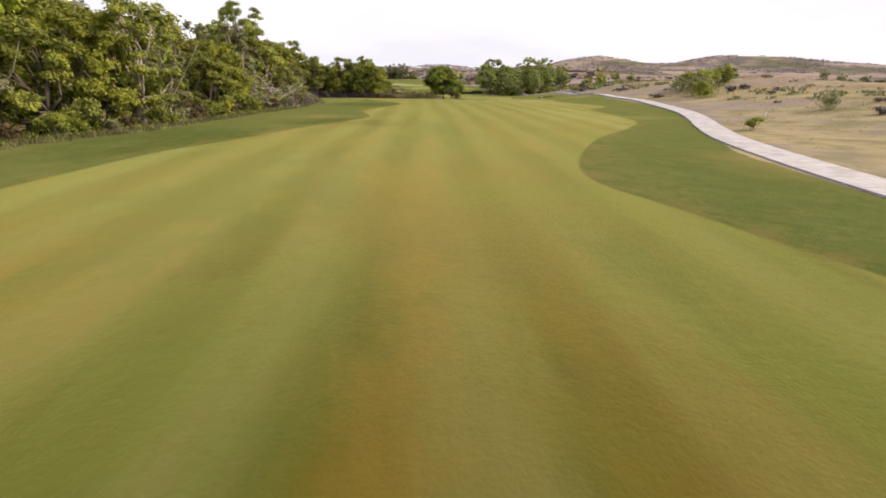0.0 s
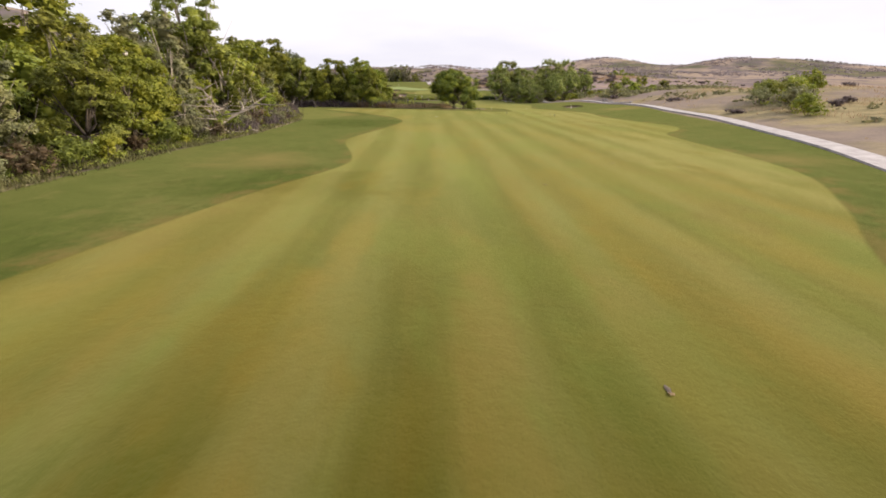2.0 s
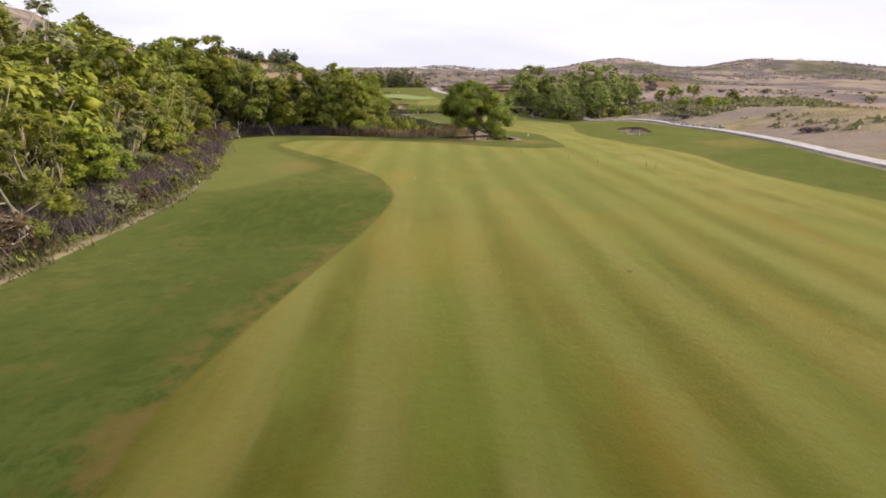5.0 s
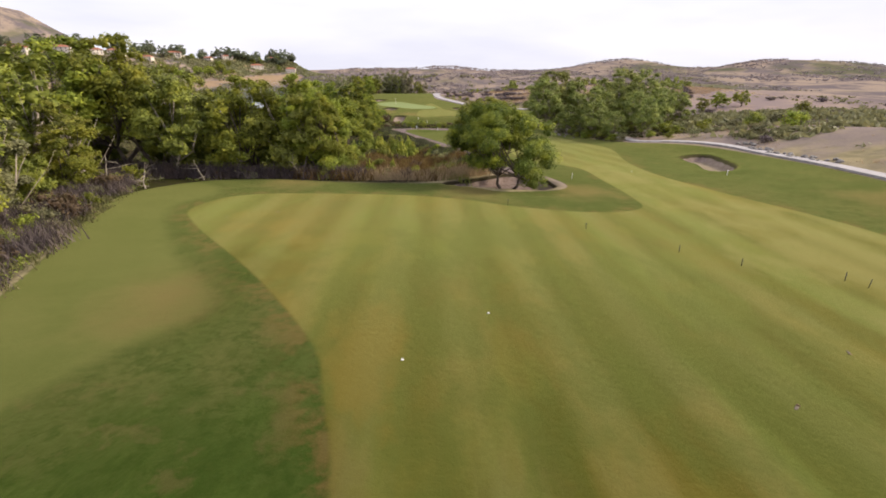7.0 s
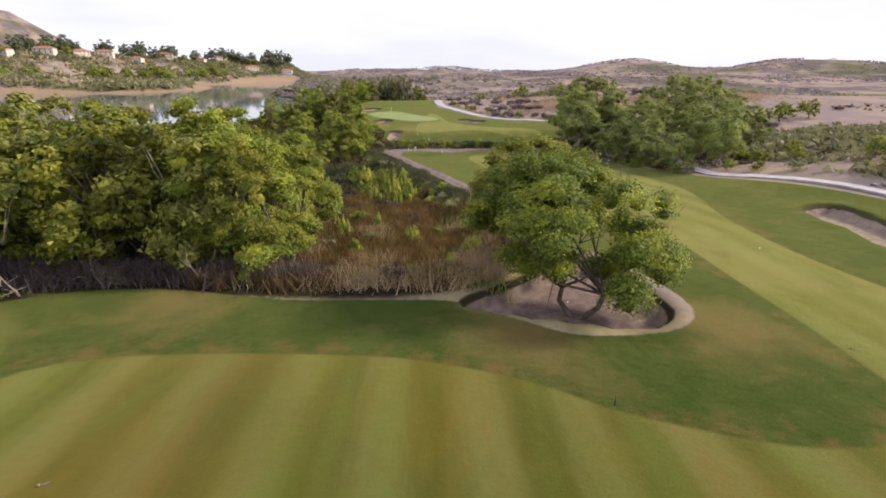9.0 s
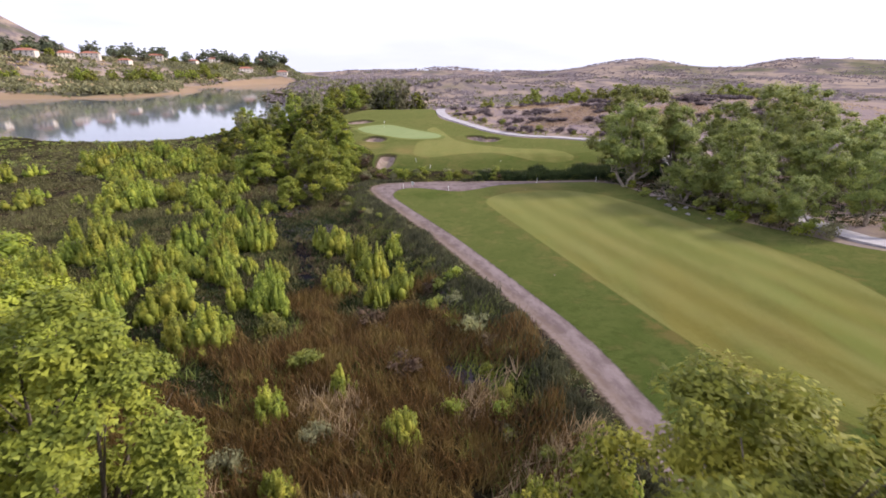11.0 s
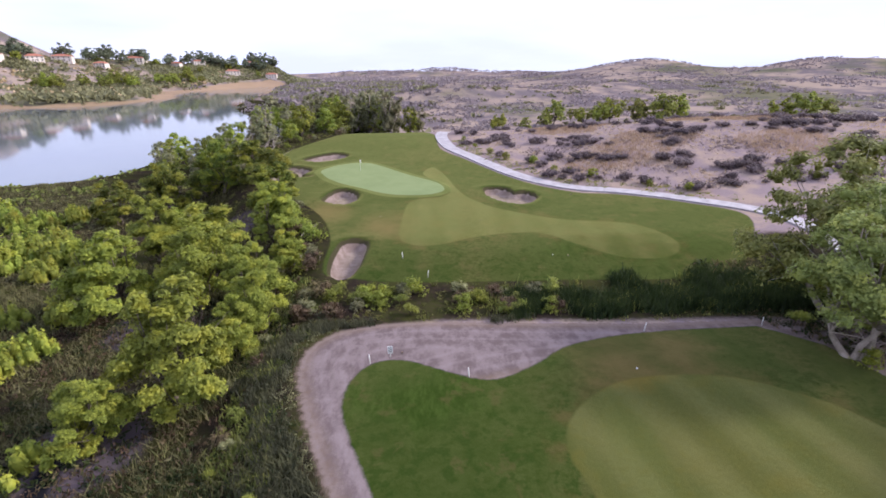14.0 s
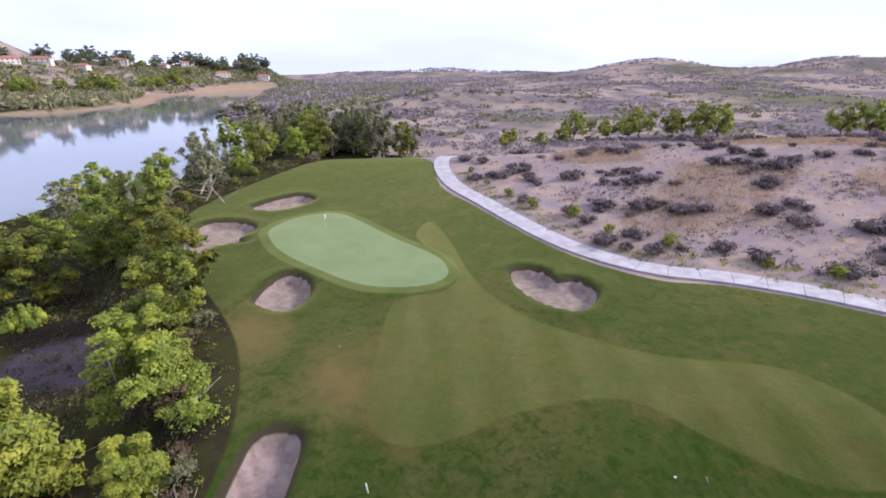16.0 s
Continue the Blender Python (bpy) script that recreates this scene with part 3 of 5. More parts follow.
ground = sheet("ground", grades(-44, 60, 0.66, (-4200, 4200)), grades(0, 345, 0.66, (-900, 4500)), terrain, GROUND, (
    ("fairway", lambda x, y: np.maximum(signed(x, y, FAIRWAY, 6), signed(x, y, APPROACH, 6))),
    ("turf", lambda x, y: np.maximum(signed(x, y, TURF, 6), signed(x, y, TURF_GREEN, 6))),
    ("green", lambda x, y: signed(x, y, GREEN, 6)),
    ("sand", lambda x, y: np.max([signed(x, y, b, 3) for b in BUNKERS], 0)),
    ("dirt", lambda x, y: signed(x, y, DIRT, 6)),
    # takes in the ditch, the wood floor and the bank as well
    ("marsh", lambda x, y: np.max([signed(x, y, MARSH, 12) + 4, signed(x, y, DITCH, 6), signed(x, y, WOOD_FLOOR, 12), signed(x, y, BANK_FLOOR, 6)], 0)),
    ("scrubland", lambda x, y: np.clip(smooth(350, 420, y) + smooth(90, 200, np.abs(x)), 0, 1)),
    ("shore", lambda x, y: signed(x, y, LAKE, 40)),
    ("deep_rough", lambda x, y: np.max([1 - np.hypot((x - cx) / rx, (y - cy) / ry) for cx, cy, rx, ry in DEEP_ROUGH], 0)),
    ("bare_mud", lambda x, y: np.max([1 - np.hypot((x - cx) / rx, (y - cy) / ry) for cx, cy, rx, ry in BARE_MUD], 0)),
    ("channel", lambda x, y: np.where((np.abs(x + 18) < 12) & (np.abs(y - 223) < 26), 1.2 - line_distance(x, y, CHANNEL, False), -9)),
    ("scorched_sunlit", lambda x, y: np.max([1 - np.hypot((x - cx) / rx, (y - cy) / ry) for cx, cy, rx, ry in SCORCHED_SUNLIT], 0)),
    ("sunlit_straw", lambda x, y: np.max([1 - np.hypot((x - cx) / rx, (y - cy) / ry) for cx, cy, rx, ry in SUNLIT_STRAW], 0)),
    ("dark_turf", lambda x, y: np.max([1 - np.hypot((x - cx) / rx, (y - cy) / ry) for cx, cy, rx, ry in DARK_TURF], 0)),
    ("semi_rough", lambda x, y: signed(x, y, SEMI_ROUGH, 5)),
    ("parched", lambda x, y: np.max([r - np.hypot(x - cx, (y - cy) * 0.8) for cx, cy, r in PARCHED], 0)),
    ("tired", lambda x, y: 0.9 - 0.45 * smooth(35, 100, y)),
    ("apron", lambda x, y: smooth(246, 258, y)),
    ("lush", lambda x, y: smooth(170, 235, y)),
    ("lane", lambda x, y: x + 0.26 * np.maximum(y - 183, 0) + 0.35 * np.sin(y / 17) - 0.3 * np.maximum(y - 262, 0))))
tagged(ground, "rolling golf course ground of striped turf, sand and dry land", "ground", kind="structure")

lake = sheet("water", np.linspace(-460, -40, 12), np.linspace(310, 1360, 12), lambda x, y: np.full(x.shape, -2.0), WATER)
tagged(lake, "calm grey-blue lake mirroring the pale sky", "lake", kind="structure")

# ---- building helpers ----
def part(name, bm, mat, parent, label=""):
    me = bpy.data.meshes.new(name)
    bm.to_mesh(me)
    bm.free()
    me.materials.append(mat)
    ob = new(name, me)
    ob.parent = parent
    return tagged(ob, label)


def thing(name, label, category, group="", at=(0, 0, 0), turn=0, kind=""):
    ob = new(name)
    ob.matrix_basis = pose(*at, 0, 0, turn)
    return tagged(ob, label, category, group, kind)


def tube(bm, points, radii, sides=7):
    rings = []
    for i, (p, r) in enumerate(zip(points, radii)):
        p = Vector(p)
        way = (Vector(points[min(i + 1, len(points) - 1)]) - Vector(points[max(i - 1, 0)])).normalized()
        a = way.orthogonal().normalized()
        b = way.cross(a)
        rings.append([bm.verts.new(p + (a * math.cos(k * math.tau / sides) + b * math.sin(k * math.tau / sides)) * r) for k in range(sides)])
    for one, two in zip(rings, rings[1:]):
        shift = min(range(sides), key=lambda s: sum((one[k].co - two[(k + s) % sides].co).length_squared for k in range(sides)))
        for k in range(sides):
            f = bm.faces.new((one[k], one[(k + 1) % sides], two[(k + 1 + shift) % sides], two[(k + shift) % sides]))
            f.smooth = True
    bm.faces.new(rings[0][::-1])
    bm.faces.new(rings[-1])
    return rings[0]


PHI = (1 + 5 ** 0.5) / 2
LUMP = np.array([(x, y, 0) for x in (-1, 1) for y in (-PHI, PHI)] + [(0, x, y) for x in (-1, 1) for y in (-PHI, PHI)] + [(y, 0, x) for x in (-1, 1) for y in (-PHI, PHI)]) / math.hypot(1, PHI)
LUMP_FACES = np.array([f for f in ((i, j, k) for i in range(12) for j in range(12) for k in range(12) if i < j and i < k)
                       if all(np.linalg.norm(LUMP[f[m]] - LUMP[f[m - 1]]) < 1.2 for m in range(3)) and np.dot(np.cross(LUMP[f[1]] - LUMP[f[0]], LUMP[f[2]] - LUMP[f[0]]), LUMP[f[0]]) > 0])


def leaf_mesh(name, centres, sizes, mat, rng, width=0.55, upright=0.0, facing=None, cores=()):
    """Many small leaves, each a pointed blade of its own; with facing, they turn their faces that way. Cores: solid
    lumps (centre, radii) added inside the clumps to block light.
    """
    n = len(centres)
    way = rng.normal(size=(n, 3))
    way[:, 2] = way[:, 2] * (1 - upright) + upright * 2.0
    way[:, :2] *= 1 - 0.5 * upright
    way /= np.linalg.norm(way, axis=1)[:, None]
    side = np.cross(way, rng.normal(size=(n, 3)))
    if facing is not None:
        out = facing + rng.normal(size=(n, 3)) * 0.65
        side = np.cross(way, out)
    side /= np.linalg.norm(side, axis=1)[:, None] + 1e-9
    if facing is not None:
        way = np.cross(out, side)
        way /= np.linalg.norm(way, axis=1)[:, None] + 1e-9
    s = sizes[:, None]
    co = np.empty((n, 3, 3))
    co[:, 0] = centres - way * s * 0.5 - side * s * width * 0.5
    co[:, 1] = centres - way * s * 0.5 + side * s * width * 0.5
    co[:, 2] = centres + way * s * 0.5
    co, tri = co.reshape(-1, 3), np.arange(n * 3)
    if len(cores):
        c, r = np.array([k[0] for k in cores], float), np.array([k[1] for k in cores], float)
        lumps = c[:, None] + LUMP[None] * r[:, None] * (0.75 + 0.4 * rng.random((len(c), 12, 1)))
        faces = (LUMP_FACES[None] + 12 * np.arange(len(c))[:, None, None]).ravel() + len(co)
        co, tri = np.concatenate([co, lumps.reshape(-1, 3)]), np.concatenate([tri, faces])
    me = bpy.data.meshes.new(name)
    me.vertices.add(len(co))
    me.vertices.foreach_set("co", co.astype(np.float32).ravel())
    me.loops.add(len(tri))
    me.loops.foreach_set("vertex_index", tri.astype(np.int32))
    me.polygons.add(len(tri) // 3)
    me.polygons.foreach_set("loop_start", np.arange(0, len(tri), 3, dtype=np.int32))
    me.update(calc_edges=True)
    me.materials.append(mat)
    return me


def crown_points(rng, blobs, leaves, shell=0.4):
    """Leaf places over a set of clumps (centre, radius), denser towards their skins."""
    weights = np.array([r ** 2 for _, r in blobs])
    pick = rng.choice(len(blobs), leaves, p=weights / weights.sum())
    d = rng.normal(size=(leaves, 3))
    d /= np.linalg.norm(d, axis=1)[:, None]
    d[:, 2] = np.where(d[:, 2] < -0.35, -0.7 * d[:, 2], d[:, 2])
    reach = shell + (1.05 - shell) * rng.random(leaves) ** 0.6 + rng.normal(size=leaves) * 0.07
    c = np.array([b[0] for b in blobs])[pick]
    r = np.array([b[1] for b in blobs])[pick]
    return c + d * (r * reach)[:, None] * (1, 1, 0.85), d * 0.7 + (0, 0, 0.75)


def make_tree(seed, tall, wide, leaf_mat, leaves, leaf_size, label, category="tree", stem=0.3, bark=BARK, trunks=1, lobes=14, bare=0, name="tree", offset=(0, 0), fat=1.0):
    """A tree at the origin: trunk with limbs, and a crown of leaf clumps carried by the limbs."""
    rng = np.random.default_rng(seed)
    top = thing(name, label, category)
    mains, blobs = [], []
    for k in range(lobes):
        a = k * 2.399 + rng.random() * 0.9
        up = (k + rng.random()) / lobes
        girth = math.sqrt(max(0.05, 1 - ((up - 0.38) / 0.66) ** 2))
        r = wide * fat * (0.13 + 0.09 * rng.random()) * (1.1 - 0.35 * up)
        reach = max(0.0, wide * 0.5 * girth - r * 0.6) * (0.5 + 0.55 * rng.random())
        z = tall * stem + r * 0.7 + up * (tall * (1 - stem) - 1.7 * r)
        mains.append((np.array((math.cos(a) * reach + offset[0] * up, (math.sin(a) * reach + offset[1] * up), z)), r))
    for c, r in mains:
        for _ in range(9):
            d = rng.normal(size=3) + (0, 0, 0.35)
            d /= np.linalg.norm(d)
            blobs.append((c + d * r * (0.55 + 0.4 * rng.random()), r * (0.36 + 0.3 * rng.random())))
    bm = bmesh.new()
    for t in range(trunks):
        lean = rng.normal(size=2) * 0.05 * tall + (0 if trunks == 1 else 0.12 * tall) * np.array((math.cos(t * 2.4), math.sin(t * 2.4)))
        base = np.array((0.25 * t * math.cos(t * 2.4), 0.25 * t * math.sin(t * 2.4), -0.3))
        fork = np.array((lean[0], lean[1], tall * max(stem, 0.2)))
        mid = (base + fork) / 2 + np.append(rng.normal(size=2) * 0.03 * tall, 0)
        r0 = tall * (0.028 if trunks == 1 else 0.018)
        tube(bm, [base, base + (mid - base) * 0.2, mid, fork], [r0 * 1.5, r0 * 1.1, r0 * 0.9, r0 * 0.75])
        for c, r in mains[t::trunks]:
            knee = fork * 0.45 + c * 0.55 + np.append(rng.normal(size=2) * 0.04 * tall, -0.06 * tall)
            tube(bm, [fork - (0, 0, 0.1), knee, c + (0, 0, r * 0.2)], [r0 * 0.55, r0 * 0.32, r0 * 0.08], 5)
            for _ in range(2):
                e = c + rng.normal(size=3) * r * 0.6
                tube(bm, [knee, (knee + e) / 2 + rng.normal(size=3) * 0.1, e], [r0 * 0.25, r0 * 0.15, r0 * 0.04], 3)
    for _ in range(bare):
        a = rng.random() * math.tau
        p = [np.array((0, 0, tall * stem * 0.8))]
        for s in range(4):
            p.append(p[-1] + np.array((math.cos(a) * 0.13, math.sin(a) * 0.13, 0.1 + 0.03 * s)) * tall * 0.8 + rng.normal(size=3) * 0.02 * tall)
        tube(bm, p, [tall * v for v in (0.007, 0.005, 0.0035, 0.002, 0.001)], 5)
    part("trunk", bm, bark, top)
    pts, facing = crown_points(rng, blobs, leaves)
    middle = pts.mean(0)
    outward = pts - middle
    facing = facing + 0.7 * outward / (np.linalg.norm(outward, axis=1)[:, None] + 0.1)
    sizes = leaf_size * (0.6 + 0.8 * rng.random(leaves))
    cores = [] if leaves < 3000 else [(c, (r * 0.45, r * 0.45, r * 0.4)) for c, r in mains] if leaves < 6000 else [(c, (r * 0.46, r * 0.46, r * 0.4)) for c, r in blobs]
    crown = new("crown", leaf_mesh("crown", pts, sizes, leaf_mat, rng, 0.6, 0.0, facing, cores))
    crown.parent = top
    return top


def make_shrub(seed, tall, wide, leaf_mat, leaves, leaf_size, label, category="shrub", name="shrub", lobes=7, upright=0.2, mounded=False):
    """A low bush: a few stems under rounded or upright leaf clumps."""
    rng = np.random.default_rng(seed)
    top = thing(name, label, category)
    blobs = []
    for k in range(lobes):
        a = k * 2.399 + rng.random()
        reach = wide * 0.38 * rng.random() ** 0.5
        r = wide * (0.16 + 0.1 * rng.random())
        h = tall * (0.25 + 0.6 * rng.random()) * (1 if mounded else 1 - 0.4 * reach / wide)
        blobs.append((np.array((math.cos(a) * reach, math.sin(a) * reach, min(h, tall - r * 0.6))), r))
    bm = bmesh.new()
    foot = []
    for c, r in blobs:
        foot += tube(bm, [c * (0.15, 0.15, 0) - (0, 0, 0.15), c * (0.6, 0.6, 0.5), c], [0.03 + tall * 0.008, 0.02 + tall * 0.005, 0.008], 3)
    bmesh.ops.pointmerge(bm, verts=foot, merge_co=(0, 0, -0.2))
    part("stem", bm, BARK, top)
    n_up = int(leaves * (0.0 if mounded else 0.45))
    pts, facing = crown_points(rng, blobs, leaves - n_up)
    pts, facing = [pts], [facing]
    if n_up:
        wands = 10 + lobes * 2
        which = rng.integers(0, wands, n_up)
        bx, by = rng.normal(size=wands) * wide * 0.22, rng.normal(size=wands) * wide * 0.22
        hh = tall * (0.65 + 0.45 * rng.random(wands)) * np.exp(-(bx ** 2 + by ** 2) / (wide * 0.5) ** 2)
        u = 0.15 + 0.85 * rng.random(n_up)
        spread = wide * 0.075 * (1.15 - u)
        pts.append(np.stack([bx[which] * (0.7 + 0.5 * u) + rng.normal(size=n_up) * spread, by[which] * (0.7 + 0.5 * u) + rng.normal(size=n_up) * spread, u * hh[which]], -1))
    if n_up:
        facing.append(np.stack([bx[which], by[which], np.full(n_up, 0.5 * wide)], -1) * 2 / wide + rng.normal(size=(n_up, 3)) * 0.5)
    pts, facing = np.concatenate(pts), np.concatenate(facing)
    pts[:, 2] = np.maximum(pts[:, 2], 0.03)
    sizes = leaf_size * (0.6 + 0.8 * rng.random(len(pts)))
    leafy = new("foliage", leaf_mesh("foliage", pts, sizes, leaf_mat, rng, 0.5, upright, facing, [(c, (r * 0.5, r * 0.5, r * 0.45)) for c, r in blobs]))
    leafy.parent = top
    return top


def make_willow(seed, tall, wide, leaf_mat, leaves, leaf_size, label, wands=15):
    """An upright shrub: many leafy shoots, each tapering to a point."""
    rng = np.random.default_rng(seed)
    top = thing("willow_shrub", label, "shrub")
    away, a = wide * 0.42 * np.sqrt(rng.random(wands)), rng.random(wands) * math.tau
    away[0] = 0.0
    bx, by = away * np.cos(a), away * np.sin(a)
    hh = tall * (1 - 0.62 * (away / (wide * 0.45)) ** 2) * (0.72 + 0.3 * rng.random(wands))
    girth = wide * (0.13 + 0.08 * rng.random(wands))
    lean = rng.normal(size=(wands, 2)) * 0.06 + np.stack([bx, by], -1) * 0.12 / wide
    bm = bmesh.new()
    foot = []
    for k in range(wands):
        tip = np.array((bx[k] + lean[k, 0] * hh[k], by[k] + lean[k, 1] * hh[k], hh[k] * 0.95))
        foot += tube(bm, [(bx[k] * 0.3, by[k] * 0.3, -0.15), (bx[k], by[k], hh[k] * 0.3), tuple(tip)], [0.035, 0.025, 0.006], 3)
    bmesh.ops.pointmerge(bm, verts=foot, merge_co=(0, 0, -0.2))
    part("stem", bm, BARK, top)
    which = rng.choice(wands, leaves, p=hh * girth / (hh * girth).sum())
    u = rng.random(leaves) ** 0.85
    spread = girth[which] * np.minimum(1.0, 0.35 + 2.2 * u) * np.maximum(1.04 - u, 0) ** 0.9 * (0.5 + 0.6 * rng.random(leaves))
    t = rng.random(leaves) * math.tau
    z = u * hh[which]
    pts = np.stack([bx[which] + lean[which, 0] * z + np.cos(t) * spread, by[which] + lean[which, 1] * z + np.sin(t) * spread, np.maximum(z, 0.05)], -1)
    facing = np.stack([np.cos(t), np.sin(t), 0.35 + 0.9 * u], -1)
    sizes = leaf_size * (0.6 + 0.8 * rng.random(leaves))
    cores = [((bx[k] + lean[k, 0] * hh[k] * 0.45, by[k] + lean[k, 1] * hh[k] * 0.45, hh[k] * 0.42), (girth[k] * 0.55, girth[k] * 0.55, hh[k] * 0.4)) for k in range(wands)]
    leafy = new("foliage", leaf_mesh("foliage", pts, sizes, leaf_mat, rng, 0.5, 0.6, facing, cores))
    leafy.parent = top
    return top


PLANTED = set()


def plant(kinds, places, group, rng, label=""):
    """Set copies of the given kinds at (x, y, scale); each kind itself takes the first place."""
    for i, (x, y, s) in enumerate(places):
        src = kinds[i % len(kinds)]
        m = pose(x, y, height(x, y) - 0.08, 0, 0, rng.uniform(0, 360))
        if src in PLANTED:
            ob = copy_thing(src, m)
        else:
            ob = src
            PLANTED.add(src)
            ob.matrix_basis = m
        ob.scale = (s * rng.uniform(0.92, 1.08), s * rng.uniform(0.92, 1.08), s * rng.uniform(0.95, 1.05))
        tagged(ob, label, "", group)

# ---- woods and single trees ----
rng = random.Random(7)
lone = make_tree(3, 11.4, 14.0, OAK_LEAF, 90000, 0.18, "broad leafy oak leaning out of a sand bunker", "tree", 0.16, BARK, 2, 17, offset=(-1.8, 3.2), fat=0.95)
lone.matrix_basis = pose(8.8, 162.3, height(8.8, 162.3), 0, 0, 0)
tagged(lone, group="trees on the course")
behind = make_tree(5, 11.0, 9.6, POPLAR_LEAF, 52000, 0.18, "broad leafy green oak standing behind the bunker", "tree", 0.14, BARK, 2, 16, fat=1.15)
behind.matrix_basis = pose(7.0, 171.2, height(7.0, 171.2), 0, 0, 0)
tagged(behind, group="trees on the course")

WOOD_LABELS = ("dense green woodland tree with a dark trunk", "fresh green spreading woodland tree", "tall woodland tree with sparse upper branches",
               "yellow-green cottonwood at the wood's edge", "grey-green woodland tree with bare twigs")


def woods(leaves, leaf):
    return [make_tree(20 + k, (9.5, 11, 12.5, 10, 12)[k], (7.5, 8.5, 8, 8.5, 7.5)[k], (WOOD_LEAF, POPLAR_LEAF, WOOD_LEAF, POPLAR_LEAF, GREY_LEAF)[k], leaves, leaf, WOOD_LABELS[k], "tree", 0.04,
                      (BARK, BARK, PALE_BARK, BARK, PALE_BARK)[k], 1 + k % 2, 13, (0, 0, 2, 0, 1)[k]) for k in range(5)]


WOODS, DEEP = woods(10500, 0.28), woods(3800, 0.5)
EDGE_Y = (-20, 35, 48, 74, 90, 110, 125, 140, 155, 166)
EDGE_X = (-31, -29, -26, -24, -22, -21.5, -24.5, -29.5, -34, -36)
front, middle, back = [], [], []
for k in range(33):
    y = -8 + k * 5.2 + rng.uniform(-1.5, 1.5)
    x = np.interp(y, EDGE_Y, EDGE_X)
    front.append((x - (9 if 78 < y < 101 else 5) + rng.uniform(-1.5, 1), y, rng.uniform(0.6, 1.0) * (1.25 if y < 55 else 1.0)))
    middle.append((x - 12 + rng.uniform(-2, 2), y + 2, rng.uniform(0.9, 1.3) * (1.15 if y < 70 else 1.0)))
    if k % 2 == 0:
        back.append((x - 21 + rng.uniform(-3, 3), y, rng.uniform(1.25, 1.65)))
plant(WOODS, front, "trees of the wood", rng)
plant(DEEP, middle, "trees of the wood", rng)
plant(DEEP[1:3] + DEEP[4:], back, "trees of the wood", rng)
TALL = make_tree(33, 16.5, 9, WOOD_LEAF, 26000, 0.24, "tall slender woodland tree rising above the rest", "tree", 0.4, PALE_BARK, 1, 13, 3)
plant([TALL], [(-36.5, 110, 1.18), (-39, 118, 0.95)], "trees of the wood", rng)
NEAR = [make_tree(35 + k, 13.2, 9.5, POPLAR_LEAF, 42000, 0.2, "tall yellow-green cottonwood at the marsh edge", "tree", 0.12, BARK, 2, 16) for k in range(2)]
plant(NEAR, [(-15, 168.3, 0.9), (-14.5, 177, 1.08), (-17, 170.5, 1.15), (-23, 183, 1.1)], "trees of the wood", rng)
SHADE = [make_tree(38 + k, 11, 9.2, (WOOD_LEAF, POPLAR_LEAF)[k], 11500, 0.28, ("green woodland tree with open stems over dark brush", "fresh green tree with bare lower stems")[k], "tree", 0.2, (PALE_BARK, BARK)[k], 3, 13) for k in range(2)]
plant([SHADE[0], SHADE[1], WOODS[0]], [(-20, 171.5, 1.45), (-25.5, 171, 1.5), (-31, 172, 1.5), (-36, 173, 1.55), (-42, 171, 1.6), (-30, 179, 1.5), (-38, 181, 1.5), (-47, 169, 1.65), (-53, 172, 1.6), (-34, 168.5, 1.1), (-22, 176, 1.4),
               (-48, 176, 0.95), (-56, 182, 0.9), (-46, 186, 0.85)], "trees of the wood", rng)

BIG = [make_tree(40 + k, (15, 13.5)[k], (13, 12)[k], CREEK_LEAF, 24000, 0.27, ("large rounded tree with several pale trunks", "large yellow-green tree with leaning pale trunks")[k],
                 "tree", 0.14, PALE_BARK, 3, 18) for k in range(2)]
plant(BIG, [(31.6, 241, 0.95), (35.8, 248.5, 1.22), (51.5, 238, 1.05), (41.5, 247, 0.95), (60, 243, 0.95), (52, 250, 1.0), (69, 249, 0.75), (35.5, 230, 0.55), (41.8, 229, 0.8), (51, 226, 0.75), (58, 228, 0.7), (66, 234, 0.6), (39.5, 222.5, 0.6), (42.3, 217, 0.5), (50, 216, 0.6)], "trees beside the cart path", rng)

BROAD = [make_tree(50 + k, (8, 7, 8.5)[k], (7.4, 6.6, 6.8)[k], (POPLAR_LEAF, WILLOW_LEAF, POPLAR_LEAF)[k], 22000, 0.225, "bright yellow-green cottonwood growing in the marsh", "tree", 0.04, BARK, 2, 12) for k in range(3)]
plant(BROAD, [(-18.8, 241, 1.3), (-22.3, 236.5, 0.75), (-15.9, 250, 0.8), (-32, 255, 1.2), (-25.5, 264, 1.35), (-24.6, 257.5, 1.1), (-18.3, 256, 0.95), (-16.9, 247.5, 0.75), (-34.5, 270, 1.05), (-19.6, 271, 1.05), (-16.8, 263.5, 0.7)], "trees in the marsh", rng)
ARC = [make_tree(55 + k, 8.2, 7.2, OAK_LEAF, 16000, 0.25, "dark green dense tree at the edge of the marsh", "tree", 0.04, BARK, 2, 13) for k in range(2)]
plant(ARC, [(-24.5, 287, 1.05), (-22.6, 280.5, 0.95), (-30.5, 295, 1.05), (-36.5, 297, 1.15), (-44, 292.5, 1.1), (-49, 286, 0.9), (-41, 301, 0.95)], "trees in the marsh", rng)
bank = [(-63, 338, 0.9), (-54, 345, 0.9), (-47, 318, 0.95), (-38, 329, 0.85), (-33, 343, 0.85), (-58, 320, 0.8), (-61, 327, 0.8), (-43, 336, 0.9), (-50, 330, 0.85), (-40, 347, 0.85), (-28, 352, 0.75), (-46, 352, 0.8), (-52, 308, 0.7), (-44, 306, 0.75),
        (-41, 318, 0.75), (-37, 304, 0.6), (-34, 334, 0.6), (-56, 334, 0.7)]
